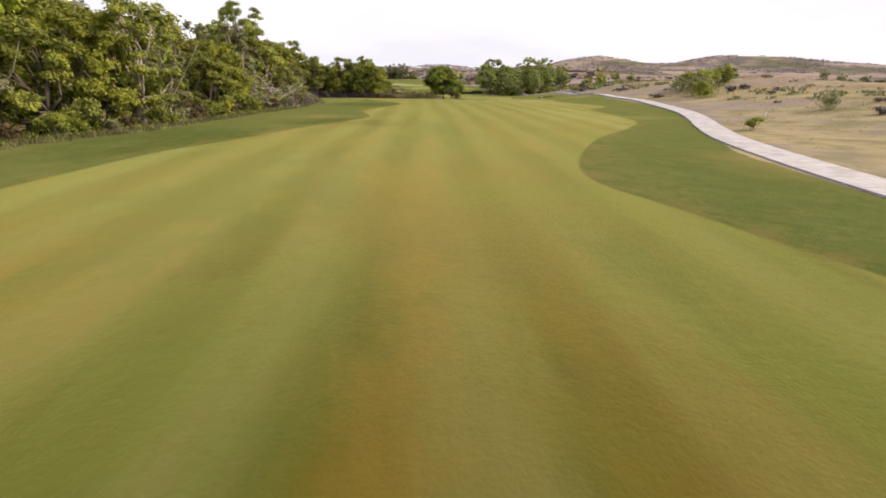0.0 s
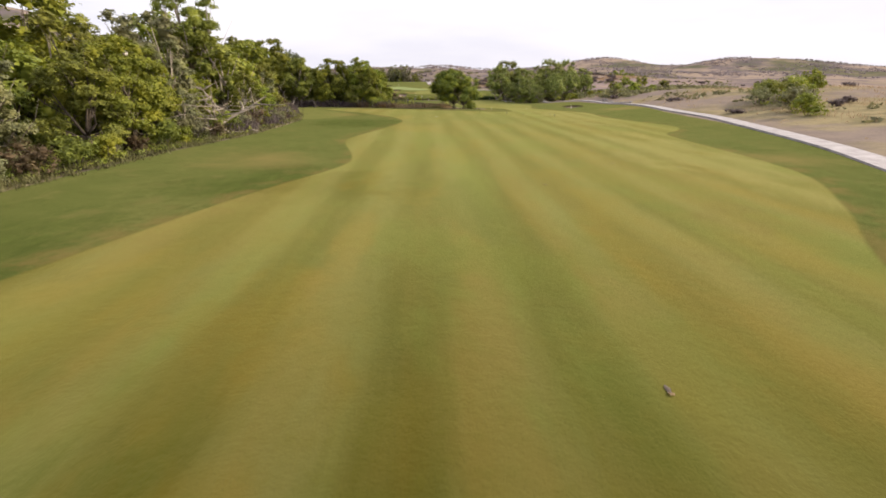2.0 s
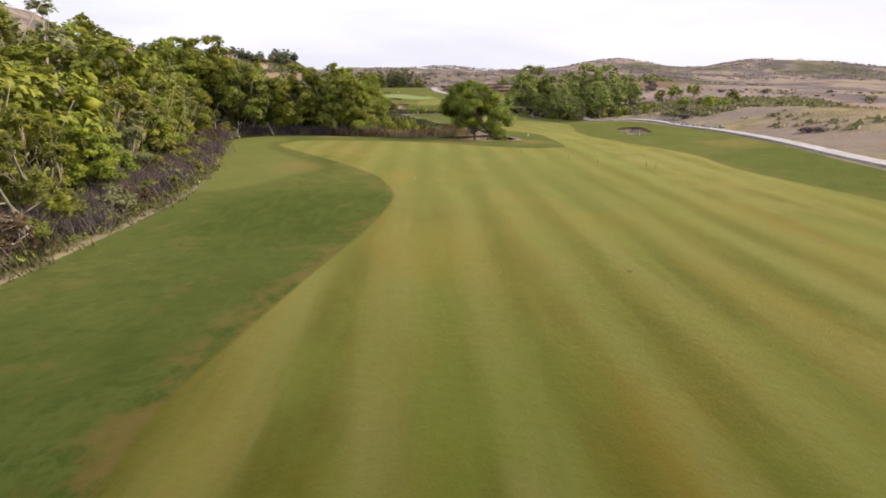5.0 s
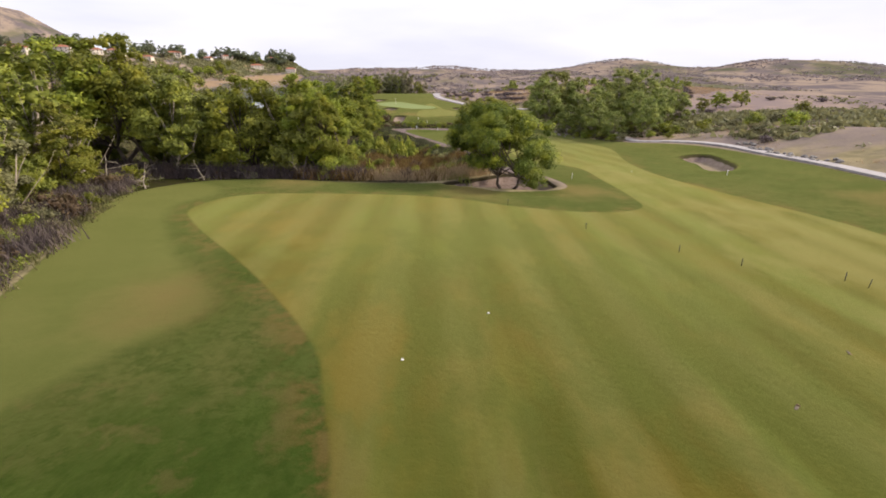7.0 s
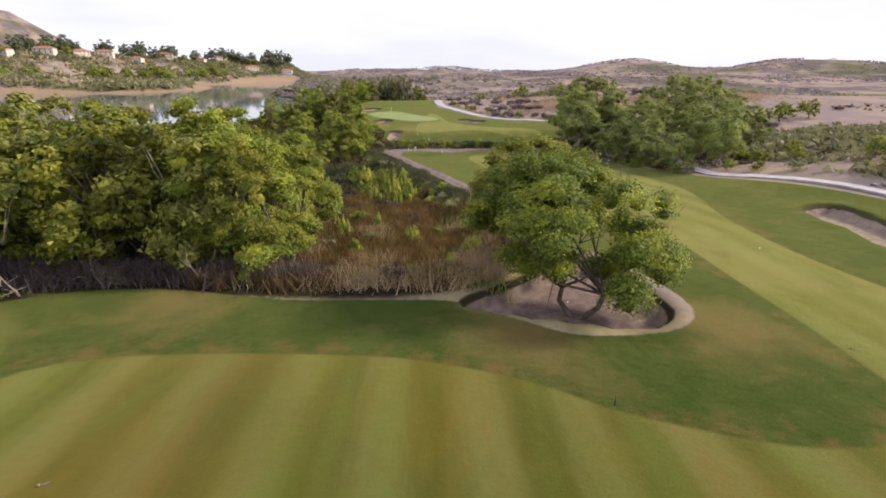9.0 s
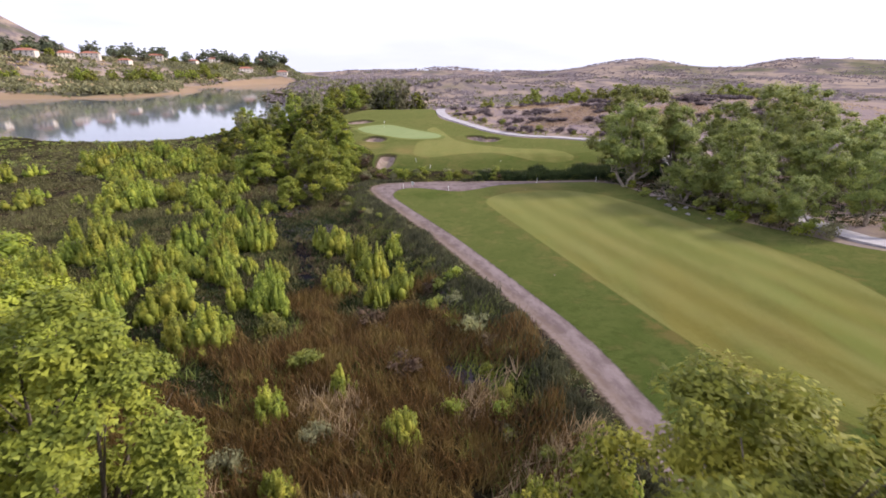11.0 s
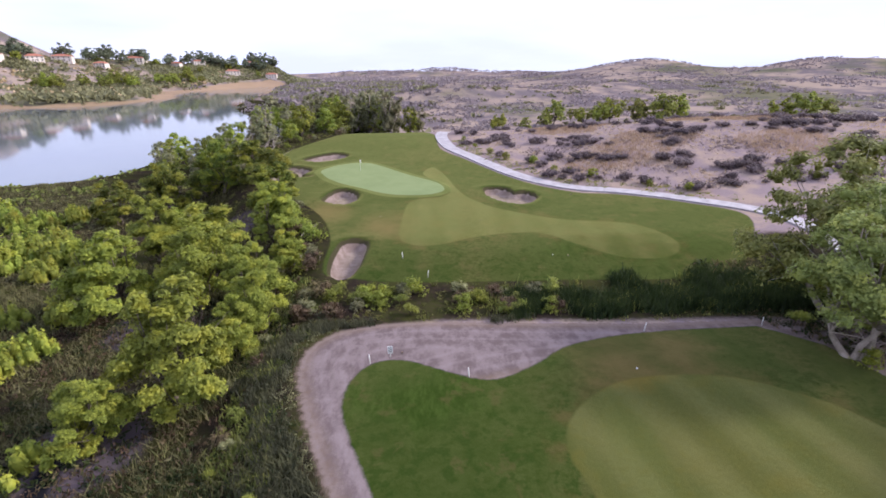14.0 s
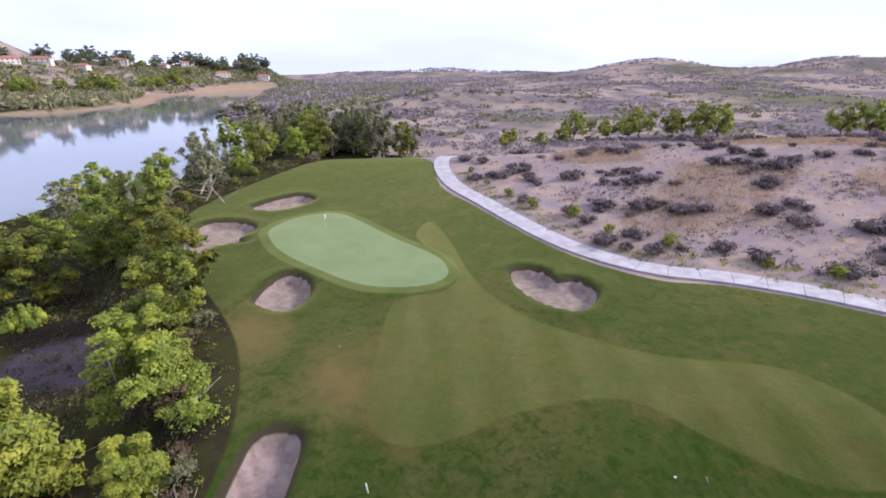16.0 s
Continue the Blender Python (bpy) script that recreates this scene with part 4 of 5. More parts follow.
for k in range(44):
    u = rng.random()
    bank.append((-2 - 62 * u + rng.uniform(-7, 7), 356 + 75 * u * rng.uniform(0.5, 1.25) + rng.uniform(0, 18), rng.uniform(0.85, 1.25)))
plant(DEEP[3:] + DEEP[1:2] + DEEP[4:], bank, "trees beyond the green", rng)
FAR = [make_tree(60 + k, 8, 8, (WOOD_LEAF, POPLAR_LEAF, PINE_LEAF)[k], 1300, 0.75, ("rounded green tree in the dry valley", "light green tree in the dry valley", "dark umbrella pine on the ridge")[k], "tree",
                 (0.14, 0.14, 0.14)[k], BARK, 1, 9) for k in range(3)]
plant(FAR[:2], [(50, 400, 1.25), (60, 398, 0.9), (45, 395, 0.8), (72, 400, 1.2), (87, 392, 1.5), (94, 396, 1.4), (81, 397, 1.2), (66, 396, 1.0), (142, 392, 1.5), (134, 395, 1.2), (36, 388, 0.6), (25, 385, 0.6),
                (62, 420, 0.6), (28, 396, 0.7), (150, 396, 1.2), (80, 131, 0.7), (84, 136, 0.55), (95, 265, 0.7), (88, 262, 0.6), (104, 268, 0.7)], "trees in the dry valley", rng)
RIDGE = rounded([(-268, 1150), (-345, 1108), (-425, 1020), (-470, 900), (-505, 790), (-600, 720)], 8, False)
ridge, shore = [], []
for k in range(52):
    e = RIDGE[int(len(RIDGE) * (k / 52) ** 1.15)]
    ridge.append((e[0] + rng.uniform(-16, 16), e[1] + rng.uniform(-34, 20), rng.uniform(1.7, 3.0)))
for k in range(24):
    e = RIDGE[int(len(RIDGE) * (k / 24) ** 1.1)]
    shore.append((e[0] + rng.uniform(-10, 30), e[1] - rng.uniform(12, 60), rng.uniform(0.7, 1.6)))
plant(FAR[2:], ridge, "pines on the ridge", rng)
for k in range(42):
    u = rng.random()
    shore.append((-300 - 130 * u + rng.uniform(-25, 25), 1000 - 380 * u + rng.uniform(-30, 30), rng.uniform(1.2, 2.3)))
shore = [p for p in shore if signed(np.array([p[0]]), np.array([p[1]]), LAKE)[0] < -9]
plant(FAR[:2], shore, "trees on the far shore", rng)

# ---- marsh and scrub ----
WILLOW_LABEL = "bright green upright willow shrub in the marsh"
WILLOWS = [make_willow(70 + k, (3.3, 3.8, 2.9, 3.5)[k], (3.3, 2.9, 3.6, 2.7)[k], WILLOW_LEAF, 2000, 0.21, WILLOW_LABEL, (24, 20, 26, 18)[k]) for k in range(4)]
FAR_WILLOWS = [make_willow(75 + k, (3.0, 3.5)[k], (4.2, 3.6)[k], WILLOW_LEAF, 650, 0.38, WILLOW_LABEL, 16) for k in range(2)]


def willow_share(x, y):
    """How thickly the willows stand at a place of the marsh."""
    if x > -15 and y < 196:
        return 0.0
    for cx, cy, rx, ry in ((-24, 218, 7, 6), (-28, 230, 5, 6), (-42, 243, 14, 9), (-56, 267, 16, 9), (-68, 289, 14, 7), (-36, 205, 13, 12), (-24, 202, 10, 10), (-36, 190, 14, 9), (-11, 216, 4, 4)):
        if ((x - cx) / rx) ** 2 + ((y - cy) / ry) ** 2 + 0.5 * noise.noise((x * 0.13, y * 0.13, 3)) < 1:
            return 1.0
    return 0.05


near, away = [], []
while len(near) + len(away) < 280:
    x, y = rng.uniform(-92, -8), rng.uniform(184, 290)
    if signed(np.array([x]), np.array([y]), MARSH)[0] > 2.5 and rng.random() < willow_share(x, y):
        (near if y < 234 and x > -46 else away).append((x, y, rng.uniform(0.6, 1.25) * (1.25 if rng.random() < 0.2 else 1.0)))
near += [(-5.4, 214, 0.95), (-14, 218.6, 0.95), (6.5, 178.5, 0.7), (3.5, 180, 0.8), (1, 177, 0.6), (-4, 205, 1.1), (-7, 209, 1.2), (-10, 206, 1.1), (-9, 213, 1.1), (-12, 218, 1.0), (-6, 203, 0.9), (-3, 186, 0.8), (-7, 190, 0.8), (-9, 182, 0.7), (-11, 188, 0.8)]
plant(WILLOWS, near, "willow shrubs in the marsh", rng)
plant(FAR_WILLOWS, away, "willow shrubs in the marsh", rng)
EDGE = [make_shrub(80 + k, 2.0, 2.6, (WOOD_LEAF, POPLAR_LEAF, GREY_LEAF, RUST_LEAF)[k], 750, 0.21, ("low dark green bush at the wood's edge", "yellow-green bush at the wood's edge", "grey-green brush at the wood's edge",
                   "rust-brown dry brush at the wood's edge")[k], "shrub", "bush", 7, 0.1, k == 0) for k in range(4)]
low = []
for k in range(58):
    y = -6 + k * 2.95
    low.append((np.interp(y, EDGE_Y, EDGE_X) - 1.6 + rng.uniform(-1.2, 0.5), y, rng.uniform(0.7, 1.5)))
for k in range(24):
    low.append((-36 + k * 1.55 + rng.uniform(-0.5, 0.5), 166.3 + rng.uniform(-0.4, 1.2) + (1.5 if k < 4 else 0), rng.uniform(0.5, 0.9)))
for k in range(46):
    e = TURF_GREEN[int(len(TURF_GREEN) * (0.64 + 0.36 * k / 46)) % len(TURF_GREEN)]
    low.append((e[0] - rng.uniform(1.2, 5.5), e[1] + rng.uniform(-1.5, 1.5), rng.uniform(0.5, 1.2)))
for k in range(36):
    e = MARSH[int(len(MARSH) * (0.3 + 0.25 * k / 36))]
    if e[1] > 176 and e[1] < 262:
        low.append((e[0] - rng.uniform(1.0, 3.6), e[1] + rng.uniform(-1.5, 1.5), rng.uniform(0.3, 0.65)))
for k in range(38):
    low.append((-12 + rng.uniform(-1, 24), 252.8 + rng.uniform(-1.5, 3.0), rng.uniform(0.5, 1.0)))
low += [(-8, 186, 0.9), (-3, 192, 1.0), (-10, 193, 1.1), (0, 188, 0.8), (2, 196, 0.9), (-6, 199, 1.0), (-1, 201, 0.8), (3, 187, 0.7), (-12, 184, 0.9), (-5, 181, 0.7), (-14, 198, 1.0), (1, 205, 0.8)]
plant(EDGE, low, "bushes at the wood's edge", rng)
SAGE = [make_shrub(90 + k, 0.8, (1.9, 2.6)[k], SAGE_LEAF, 420, 0.19, "low dark sagebrush on the dry slope", "shrub", "sagebrush", 8, 0.1, True) for k in range(2)]
spots = []
while len(spots) < 250:
    x, y = rng.uniform(8, 105), rng.uniform(284, 350)
    if line_distance(np.array([x]), np.array([y]), CART_PATH, False)[0] > 3 and signed(np.array([x]), np.array([y]), TURF_GREEN)[0] < -3 and noise.noise((x * 0.08, y * 0.08, 1)) > -0.1:
        spots.append((x, y, rng.uniform(0.6, 1.8)))
plant(SAGE, spots, "sagebrush on the dry slope", rng)
BROOM = [make_shrub(95, 1.7, 1.9, POPLAR_LEAF, 900, 0.17, "yellow-green rounded broom beside the cart path", "shrub", "broom_shrub", 8, 0.2)]
plant(BROOM, [(28.4, 293, 1.2), (23, 298, 0.9), (20.5, 304, 1.1), (25.5, 297, 0.7), (16, 309, 1.1), (13.5, 315, 0.9), (9, 330, 0.8), (11, 322, 0.7), (36, 287, 0.8), (41, 284, 0.9)], "bushes beside the cart path", rng)
dry = []
while len(dry) < 84:
    x, y = rng.uniform(55, 190), rng.uniform(55, 285)
    if line_distance(np.array([x]), np.array([y]), CART_PATH, False)[0] > 4:
        dry.append((x, y, rng.uniform(0.5, 1.7)))
plant(SAGE + EDGE[2:3], dry, "brush above the cart path", rng)
plant(EDGE[:3], [(36, 52, 0.88), (60, 105, 2.04), (63, 112, 2.38), (66, 118, 2.55), (70, 122, 2.72), (74, 127, 2.72), (68, 128, 2.38), (78, 132, 2.55), (64, 198, 1.62), (68, 206, 1.88), (72, 200, 1.88), (76, 210, 2), (84, 214, 2), (62, 214, 1.5), (90, 222, 2.12), (97, 230, 2), (58, 218, 1.25), (65, 124, 1.9), (71, 131, 2.2), (81, 137, 2.2), (86, 140, 2.0), (62, 109, 1.6)], "bushes above the cart path", rng)

under = [(31.5, 234, 0.8), (32, 240, 0.8), (33.5, 229, 1.0), (35.5, 226, 1.1), (37, 221, 0.9), (34, 245, 1.0), (31.5, 246.5, 0.9), (41.5, 214.5, 1.1), (43, 213, 1.2), (40, 218, 1.2), (38.6, 221.5, 1.2), (36.8, 226, 1.2), (49, 212, 1.1), (52, 209, 1.0), (55.5, 205.5, 1.1)]
under += [(42.8 + rng.uniform(-0.8, 0.8), 219 + 2.6 * k, rng.uniform(1.0, 1.5)) for k in range(13)]
while len(under) < 62:
    x, y = rng.uniform(33, 72), rng.uniform(219, 256)
    if line_distance(np.array([x]), np.array([y]), CART_PATH, False)[0] > 3.0:
        under.append((x, y, rng.uniform(0.7, 1.6)))
plant(EDGE[:3], under, "undergrowth beneath the trees beside the cart path", rng)

# ---- cart path, posts and other small things ----
def slab(bm, a, b, c, d, thick):
    tops = [bm.verts.new(v) for v in (a, b, c, d)]
    lows = [bm.verts.new(Vector(v) - Vector((0, 0, thick))) for v in (a, b, c, d)]
    bm.faces.new(tops)
    bm.faces.new(lows[::-1])
    for k in range(4):
        bm.faces.new((lows[k], lows[(k + 1) % 4], tops[(k + 1) % 4], tops[k]))
    bmesh.ops.recalc_face_normals(bm, faces=bm.faces)


cart_path = thing("pavement", "pale grey concrete cart path curving along the fairway", "path", kind="structure")
steps = np.concatenate([[0], np.cumsum(np.linalg.norm(np.diff(CART_PATH, axis=0), axis=1))])
count = int(steps[-1] // 3)
px, py = (np.interp(np.arange(count + 1) * 3.0, steps, CART_PATH[:, k]) for k in (0, 1))
pz = terrain(px, py) + 0.16
dx, dy = np.gradient(px), np.gradient(py)
size = np.hypot(dx, dy)
dx, dy = dx / size, dy / size
for k in range(count):
    ends = []
    for e, inset in ((k, 0.02), (k + 1, -0.02)):
        cx, cy = px[e] + dx[e] * inset, py[e] + dy[e] * inset
        ends.append([(cx + dy[e] * w, cy - dx[e] * w, pz[e]) for w in (-1.5, 1.5)])
    bm = bmesh.new()
    slab(bm, ends[0][0], ends[0][1], ends[1][1], ends[1][0], 0.3)
    part("slab", bm, CONCRETE, cart_path)


def rod(bm, x, y, z0, z1, r0, r1, sides=8):
    tube(bm, [(x, y, z0), (x, y, (z0 + z1) / 2), (x, y, z1)], [r0, (r0 + r1) / 2, r1], sides)


def make_stake(tall, radius, mat, label, name="stake"):
    top = thing(name, label, "stake")
    bm = bmesh.new()
    rod(bm, 0, 0, -0.1, tall, radius, radius)
    part("shaft", bm, mat, top)
    bm = bmesh.new()
    tube(bm, [(0, 0, tall), (0, 0, tall + radius * 1.6), (0, 0, tall + radius * 2.2)], [radius, radius * 0.7, radius * 0.15], 8)
    part("tip", bm, mat, top)
    return top


def set_out(src, places, group, rng, lean=4):
    for i, (x, y) in enumerate(places):
        m = pose(x, y, height(x, y), rng.uniform(-lean, lean), rng.uniform(-lean, lean), rng.uniform(0, 360))
        if i:
            copy_thing(src, m)
        else:
            src.matrix_basis = m
            tagged(src, group=group)


set_out(make_stake(0.75, 0.04, WHITE_PAINT, "short white marker stake in the grass"), [(41.6, 169.8), (18.7, 168), (-5.2, 242.6), (2.2, 240.4), (17.9, 246.6), (-3.4, 262.2), (-0.6, 258.5), (28.5, 246.9),
        (-24.2, 93.4), (45.6, 64), (33, 58.9)], "white stakes", rng, 7)
set_out(make_stake(0.55, 0.025, DARK_METAL, "thin dark stake standing in the fairway"), [(12.4, 142.1), (17.5, 136.1), (20.5, 133.3), (26.2, 129.5), (25.6, 130.6), (7.2, 151.3)], "dark stakes", rng, 5)


def make_flag():
    top = thing("flagstick", "white flagstick with a small pale flag on the green", "flag")
    bm = bmesh.new()
    rod(bm, 0, 0, 0, 2.15, 0.022, 0.014)
    part("pole", bm, WHITE_PAINT, top)
    bm = bmesh.new()
    cols = []
    for i in range(7):
        u = i / 6
        cols.append([bm.verts.new((0.02 + 0.22 * u, 0.03 * math.sin(u * 5), z - 0.25 * u * u)) for z in (2.13, 1.93, 1.73)])
    for a, b in zip(cols, cols[1:]):
        for k in range(2):
            bm.faces.new((a[k], a[k + 1], b[k + 1], b[k]))
    bmesh.ops.solidify(bm, geom=bm.faces[:], thickness=0.008)
    part("cloth", bm, WHITE_PAINT, top, "drooping pale flag cloth")
    bm = bmesh.new()
    tube(bm, [(0, 0, 0.01), (0, 0, 0.03)], [0.055, 0.055], 12)
    part("cup", bm, DARK_METAL, top)
    return top


flag = make_flag()
flag.matrix_basis = pose(-12.9, 303.2, height(-12.9, 303.2), 0, 0, 60)


def make_sign():
    top = thing("notice_sign", "small white notice board on a post beside the dirt track", "sign")
    bm = bmesh.new()
    rod(bm, 0, 0.03, -0.1, 0.95, 0.03, 0.03)
    part("post", bm, WHITE_PAINT, top)
    bm = bmesh.new()
    slab(bm, (-0.2, -0.02, 1.0), (0.2, -0.02, 1.0), (0.2, 0.02, 1.0), (-0.2, 0.02, 1.0), 0.62)
    board = part("board", bm, WHITE_PAINT, top)
    for k in range(3):
        bm = bmesh.new()
        slab(bm, (-0.13, -0.03, 0.9 - k * 0.17), (0.13, -0.03, 0.9 - k * 0.17), (0.13, -0.019, 0.9 - k * 0.17), (-0.13, -0.019, 0.9 - k * 0.17), 0.05)
        part("lettering_bar", bm, DARK_METAL, board)
    return top


sign = make_sign()
sign.matrix_basis = pose(-3.7, 243.4, height(-3.7, 243.4), 0, 0, 4)

# torn turf flaps and white yardage discs
def make_divot(seed):
    r = np.random.default_rng(seed)
    top = thing("divot", "torn dark divot in the mown fairway turf", "divot")
    bm = bmesh.new()
    ring = [bm.verts.new((0.18 * math.cos(a) * r.uniform(0.7, 1.1), 0.07 * math.sin(a) * r.uniform(0.7, 1.2), 0.02)) for a in np.linspace(0, math.tau, 14, endpoint=False)]
    mid = bm.verts.new((0, 0, 0.035))
    for k in range(14):
        bm.faces.new((ring[k], ring[(k + 1) % 14], mid))
    part("soil", bm, BARK, top, "bare dark soil")
    bm = bmesh.new()
    a = [bm.verts.new((0.12 + 0.12 * u, 0.6 * y * (1 - 0.4 * u), 0.03 + 0.07 * u * (1.3 - u))) for u in (0, 0.5, 1) for y in (-0.13, 0, 0.13)]
    for i in range(2):
        for j in range(2):
            bm.faces.new((a[i * 3 + j], a[i * 3 + j + 1], a[i * 3 + j + 4], a[i * 3 + j + 3]))
    bmesh.ops.solidify(bm, geom=bm.faces[:], thickness=0.03)
    part("turf_flap", bm, STRAW, top, "dry folded flap of turf")
    return top


set_out(make_divot(5), [(4, 76.7), (16.2, 77), (15.3, 69.1), (20.2, 67.4), (29.4, 81.9), (4.4, 37.1), (12.6, 31.4), (7.2, 59.6), (-8.6, 34), (22.7, 156.1), (13, 118), (18.5, 122), (26, 115), (9.5, 96), (24, 101),
                       (-2.8, 243.9), (10.5, 205), (20, 212), (26, 220), (-15, 147), (-19, 145), (15.6, 262), (6.8, 273.5), (-7, 276)], "divots in the turf", rng, 1)


def make_disc():
    top = thing("yardage_disc", "small white yardage disc set in the turf", "marker")
    bm = bmesh.new()
    tube(bm, [(0, 0, -0.05), (0, 0, 0.025), (0, 0, 0.04)], [0.07, 0.07, 0.055], 14)
    part("disc", bm, WHITE_PAINT, top)
    bm = bmesh.new()
    tube(bm, [(0, 0, 0.04), (0, 0, 0.048)], [0.02, 0.018], 8)
    part("cap", bm, DARK_METAL, top)
    return top


set_out(make_disc(), [(2, 126.1), (-2.4, 121.5), (17, 186.3), (13.9, 262.3), (14.8, 240.8), (9, 165), (30, 175)], "white discs in the turf", rng, 2)

# rocks along the cart path
def make_rock(seed):
    r = np.random.default_rng(seed)
    top = thing("rock", "grey boulder edging the cart path", "rock")
    bm = bmesh.new()
    bmesh.ops.create_icosphere(bm, subdivisions=2, radius=0.5)
    for v in bm.verts:
        k = 1 + 0.45 * noise.noise(v.co * 2.2 + Vector((seed, 0, 0)))
        v.co = Vector((v.co.x * 1.3 * k, v.co.y * k, v.co.z * 0.8 * k + 0.2))
    part("stone", bm, ROCK, top)
    return top


rocks = [make_rock(k) for k in range(3)]
spots = [(59.5 + 0.9 * math.sin(k) + 0.13 * k * (1 if k < 14 else -1) * 0, 172 + k * 0.8, rng.uniform(0.5, 1.0)) for k in range(30)]
spots += [(34.5 + rng.uniform(-2, 3), 226 + rng.uniform(-4, 10), rng.uniform(0.4, 0.9)) for k in range(9)]
plant(rocks, spots, "boulders by the path", rng)

# bare dead trunks at the wood's edge
def make_snag(seed, tall):
    r = np.random.default_rng(seed)
    top = thing("dead_tree", "bleached dead trunk with bare twisted branches", "dead tree")
    bm = bmesh.new()
    p, way = [np.array((0, 0, -0.2))], np.array((r.normal() * 0.35, r.normal() * 0.35, 1.0))
    for k in range(5):
        way = way + np.array((r.normal() * 0.3, r.normal() * 0.3, 0))
        p.append(p[-1] + way / np.linalg.norm(way) * tall / 5)
    tube(bm, p, [tall * v for v in (0.026, 0.021, 0.017, 0.013, 0.009, 0.003)], 6)
    part("trunk", bm, PALE_BARK, top)
    for k in range(9):
        s = p[1 + k % 4]
        d = r.normal(size=3) * (1, 1, 0.5) + (0, 0, 0.35)
        q = [s, s + d * tall * 0.12, s + d * tall * 0.2 + r.normal(size=3) * tall * 0.04, s + d * tall * 0.3 + r.normal(size=3) * tall * 0.06]
        bm = bmesh.new()
        tube(bm, q, [tall * v for v in (0.011, 0.008, 0.005, 0.001)], 5)
        part("branch", bm, PALE_BARK, top)
    return top


snags = [make_snag(k, 5.5) for k in (1, 2, 3)]
plant([make_snag(8, 9.0), make_snag(11, 8.0)], [(-25.4, 85.5, 1.0), (-26.5, 95, 0.95), (-27.5, 90, 0.9)], "dead trees", rng)
plant(snags, [(-24.5, 88, 1.2), (-26, 93, 0.9), (-24.3, 97, 0.7), (-24, 100, 1.0), (-27, 82, 0.8), (-33, 158, 0.7), (-29, 164, 0.6), (-17, 166, 0.6), (-24, 166, 0.7), (-37, 157, 0.8), (-35, 318, 1.1), (-37, 322, 1.2), (-40, 318, 1.1), (-31, 317, 0.9),
              (-19, 248, 0.6)], "dead trees", rng)

def make_log(seed, length):
    r = np.random.default_rng(seed)
    top = thing("fallen_log", "pale fallen branch lying under the trees", "log")
    bm = bmesh.new()
    p = [np.array((length * (u - 0.5), 0.25 * math.sin(u * 4 + seed), 0.14 + 0.3 * u * (1 - u))) for u in np.linspace(0, 1, 6)]
    tube(bm, p, [0.15, 0.14, 0.13, 0.11, 0.09, 0.04], 7)
    part("stem", bm, PALE_BARK, top)
    for k in range(4):
        bm = bmesh.new()
        d = r.normal(size=3) * (0.6, 0.8, 0.3) + (0.3, 0, 0.6)
        tube(bm, [p[k + 1], p[k + 1] + d * 0.6, p[k + 1] + d * 1.1 + (0, 0, 0.1)], [0.06, 0.04, 0.012], 5)
        part("branch", bm, PALE_BARK, top)
    return top


logs = [make_log(1, 3.4), make_log(2, 2.6)]
plant(logs, [(34.2, 233.6, 1.0), (33.6, 242.6, 1.0), (35.6, 236, 0.9), (-23.2, 92, 1.3), (-24.5, 96, 1.2), (-23.5, 90, 1.0), (-14, 262, 1.0), (-16, 270, 0.9)], "fallen branches", rng)


# houses on the far ridge
def make_house(seed, wide, deep, tall):
    r = random.Random(seed)
    top = thing("house", "pale stucco house with a red tile roof", "house", "houses on the ridge")
    bm = bmesh.new()
    slab(bm, (-wide / 2, -deep / 2, tall), (wide / 2, -deep / 2, tall), (wide / 2, deep / 2, tall), (-wide / 2, deep / 2, tall), tall + 3)
    part("wall", bm, STUCCO, top)
    bm = bmesh.new()
    e = 0.7
    base = [bm.verts.new(v) for v in ((-wide / 2 - e, -deep / 2 - e, tall), (wide / 2 + e, -deep / 2 - e, tall), (wide / 2 + e, deep / 2 + e, tall), (-wide / 2 - e, deep / 2 + e, tall))]
    tops = [bm.verts.new(v) for v in ((-wide / 4, 0, tall + deep * 0.22), (wide / 4, 0, tall + deep * 0.22))]
    bm.faces.new((base[0], base[1], tops[1], tops[0]))
    bm.faces.new((base[2], base[3], tops[0], tops[1]))
    bm.faces.new((base[1], base[2], tops[1]))
    bm.faces.new((base[3], base[0], tops[0]))
    bm.faces.new(base[::-1])
    part("roof", bm, ROOF_TILE, top)
    for floor in range(2):
        for k in range(4):
            x, z = -wide / 2 + wide * (k + 0.5) / 4, 1.0 + floor * 2.9
            bm = bmesh.new()
            slab(bm, (x - 0.7, -deep / 2 - 0.06, z + 1.4), (x + 0.7, -deep / 2 - 0.06, z + 1.4), (x + 0.7, -deep / 2 + 0.1, z + 1.4), (x - 0.7, -deep / 2 + 0.1, z + 1.4), 1.4)
            part("window", bm, WINDOW_GLASS, top)
    return top


HOUSES = [make_house(1, 18, 12, 6), make_house(2, 15, 11, 5.6), make_house(3, 22, 12, 6.2)]
spots = []
for k in range(15):
    e = RIDGE[int(len(RIDGE) * (0.06 + 0.92 * k / 15))]
    spots.append((e[0] + rng.uniform(-8, 30), e[1] - 16 + rng.uniform(-30, 20)))
for i, (x, y) in enumerate(spots):
    m = pose(x, y, height(x, y) - 0.3, 0, 0, rng.uniform(-10, 45))
    if i < 3:
        HOUSES[i].matrix_basis = m
    else:
        copy_thing(HOUSES[i % 3], m)

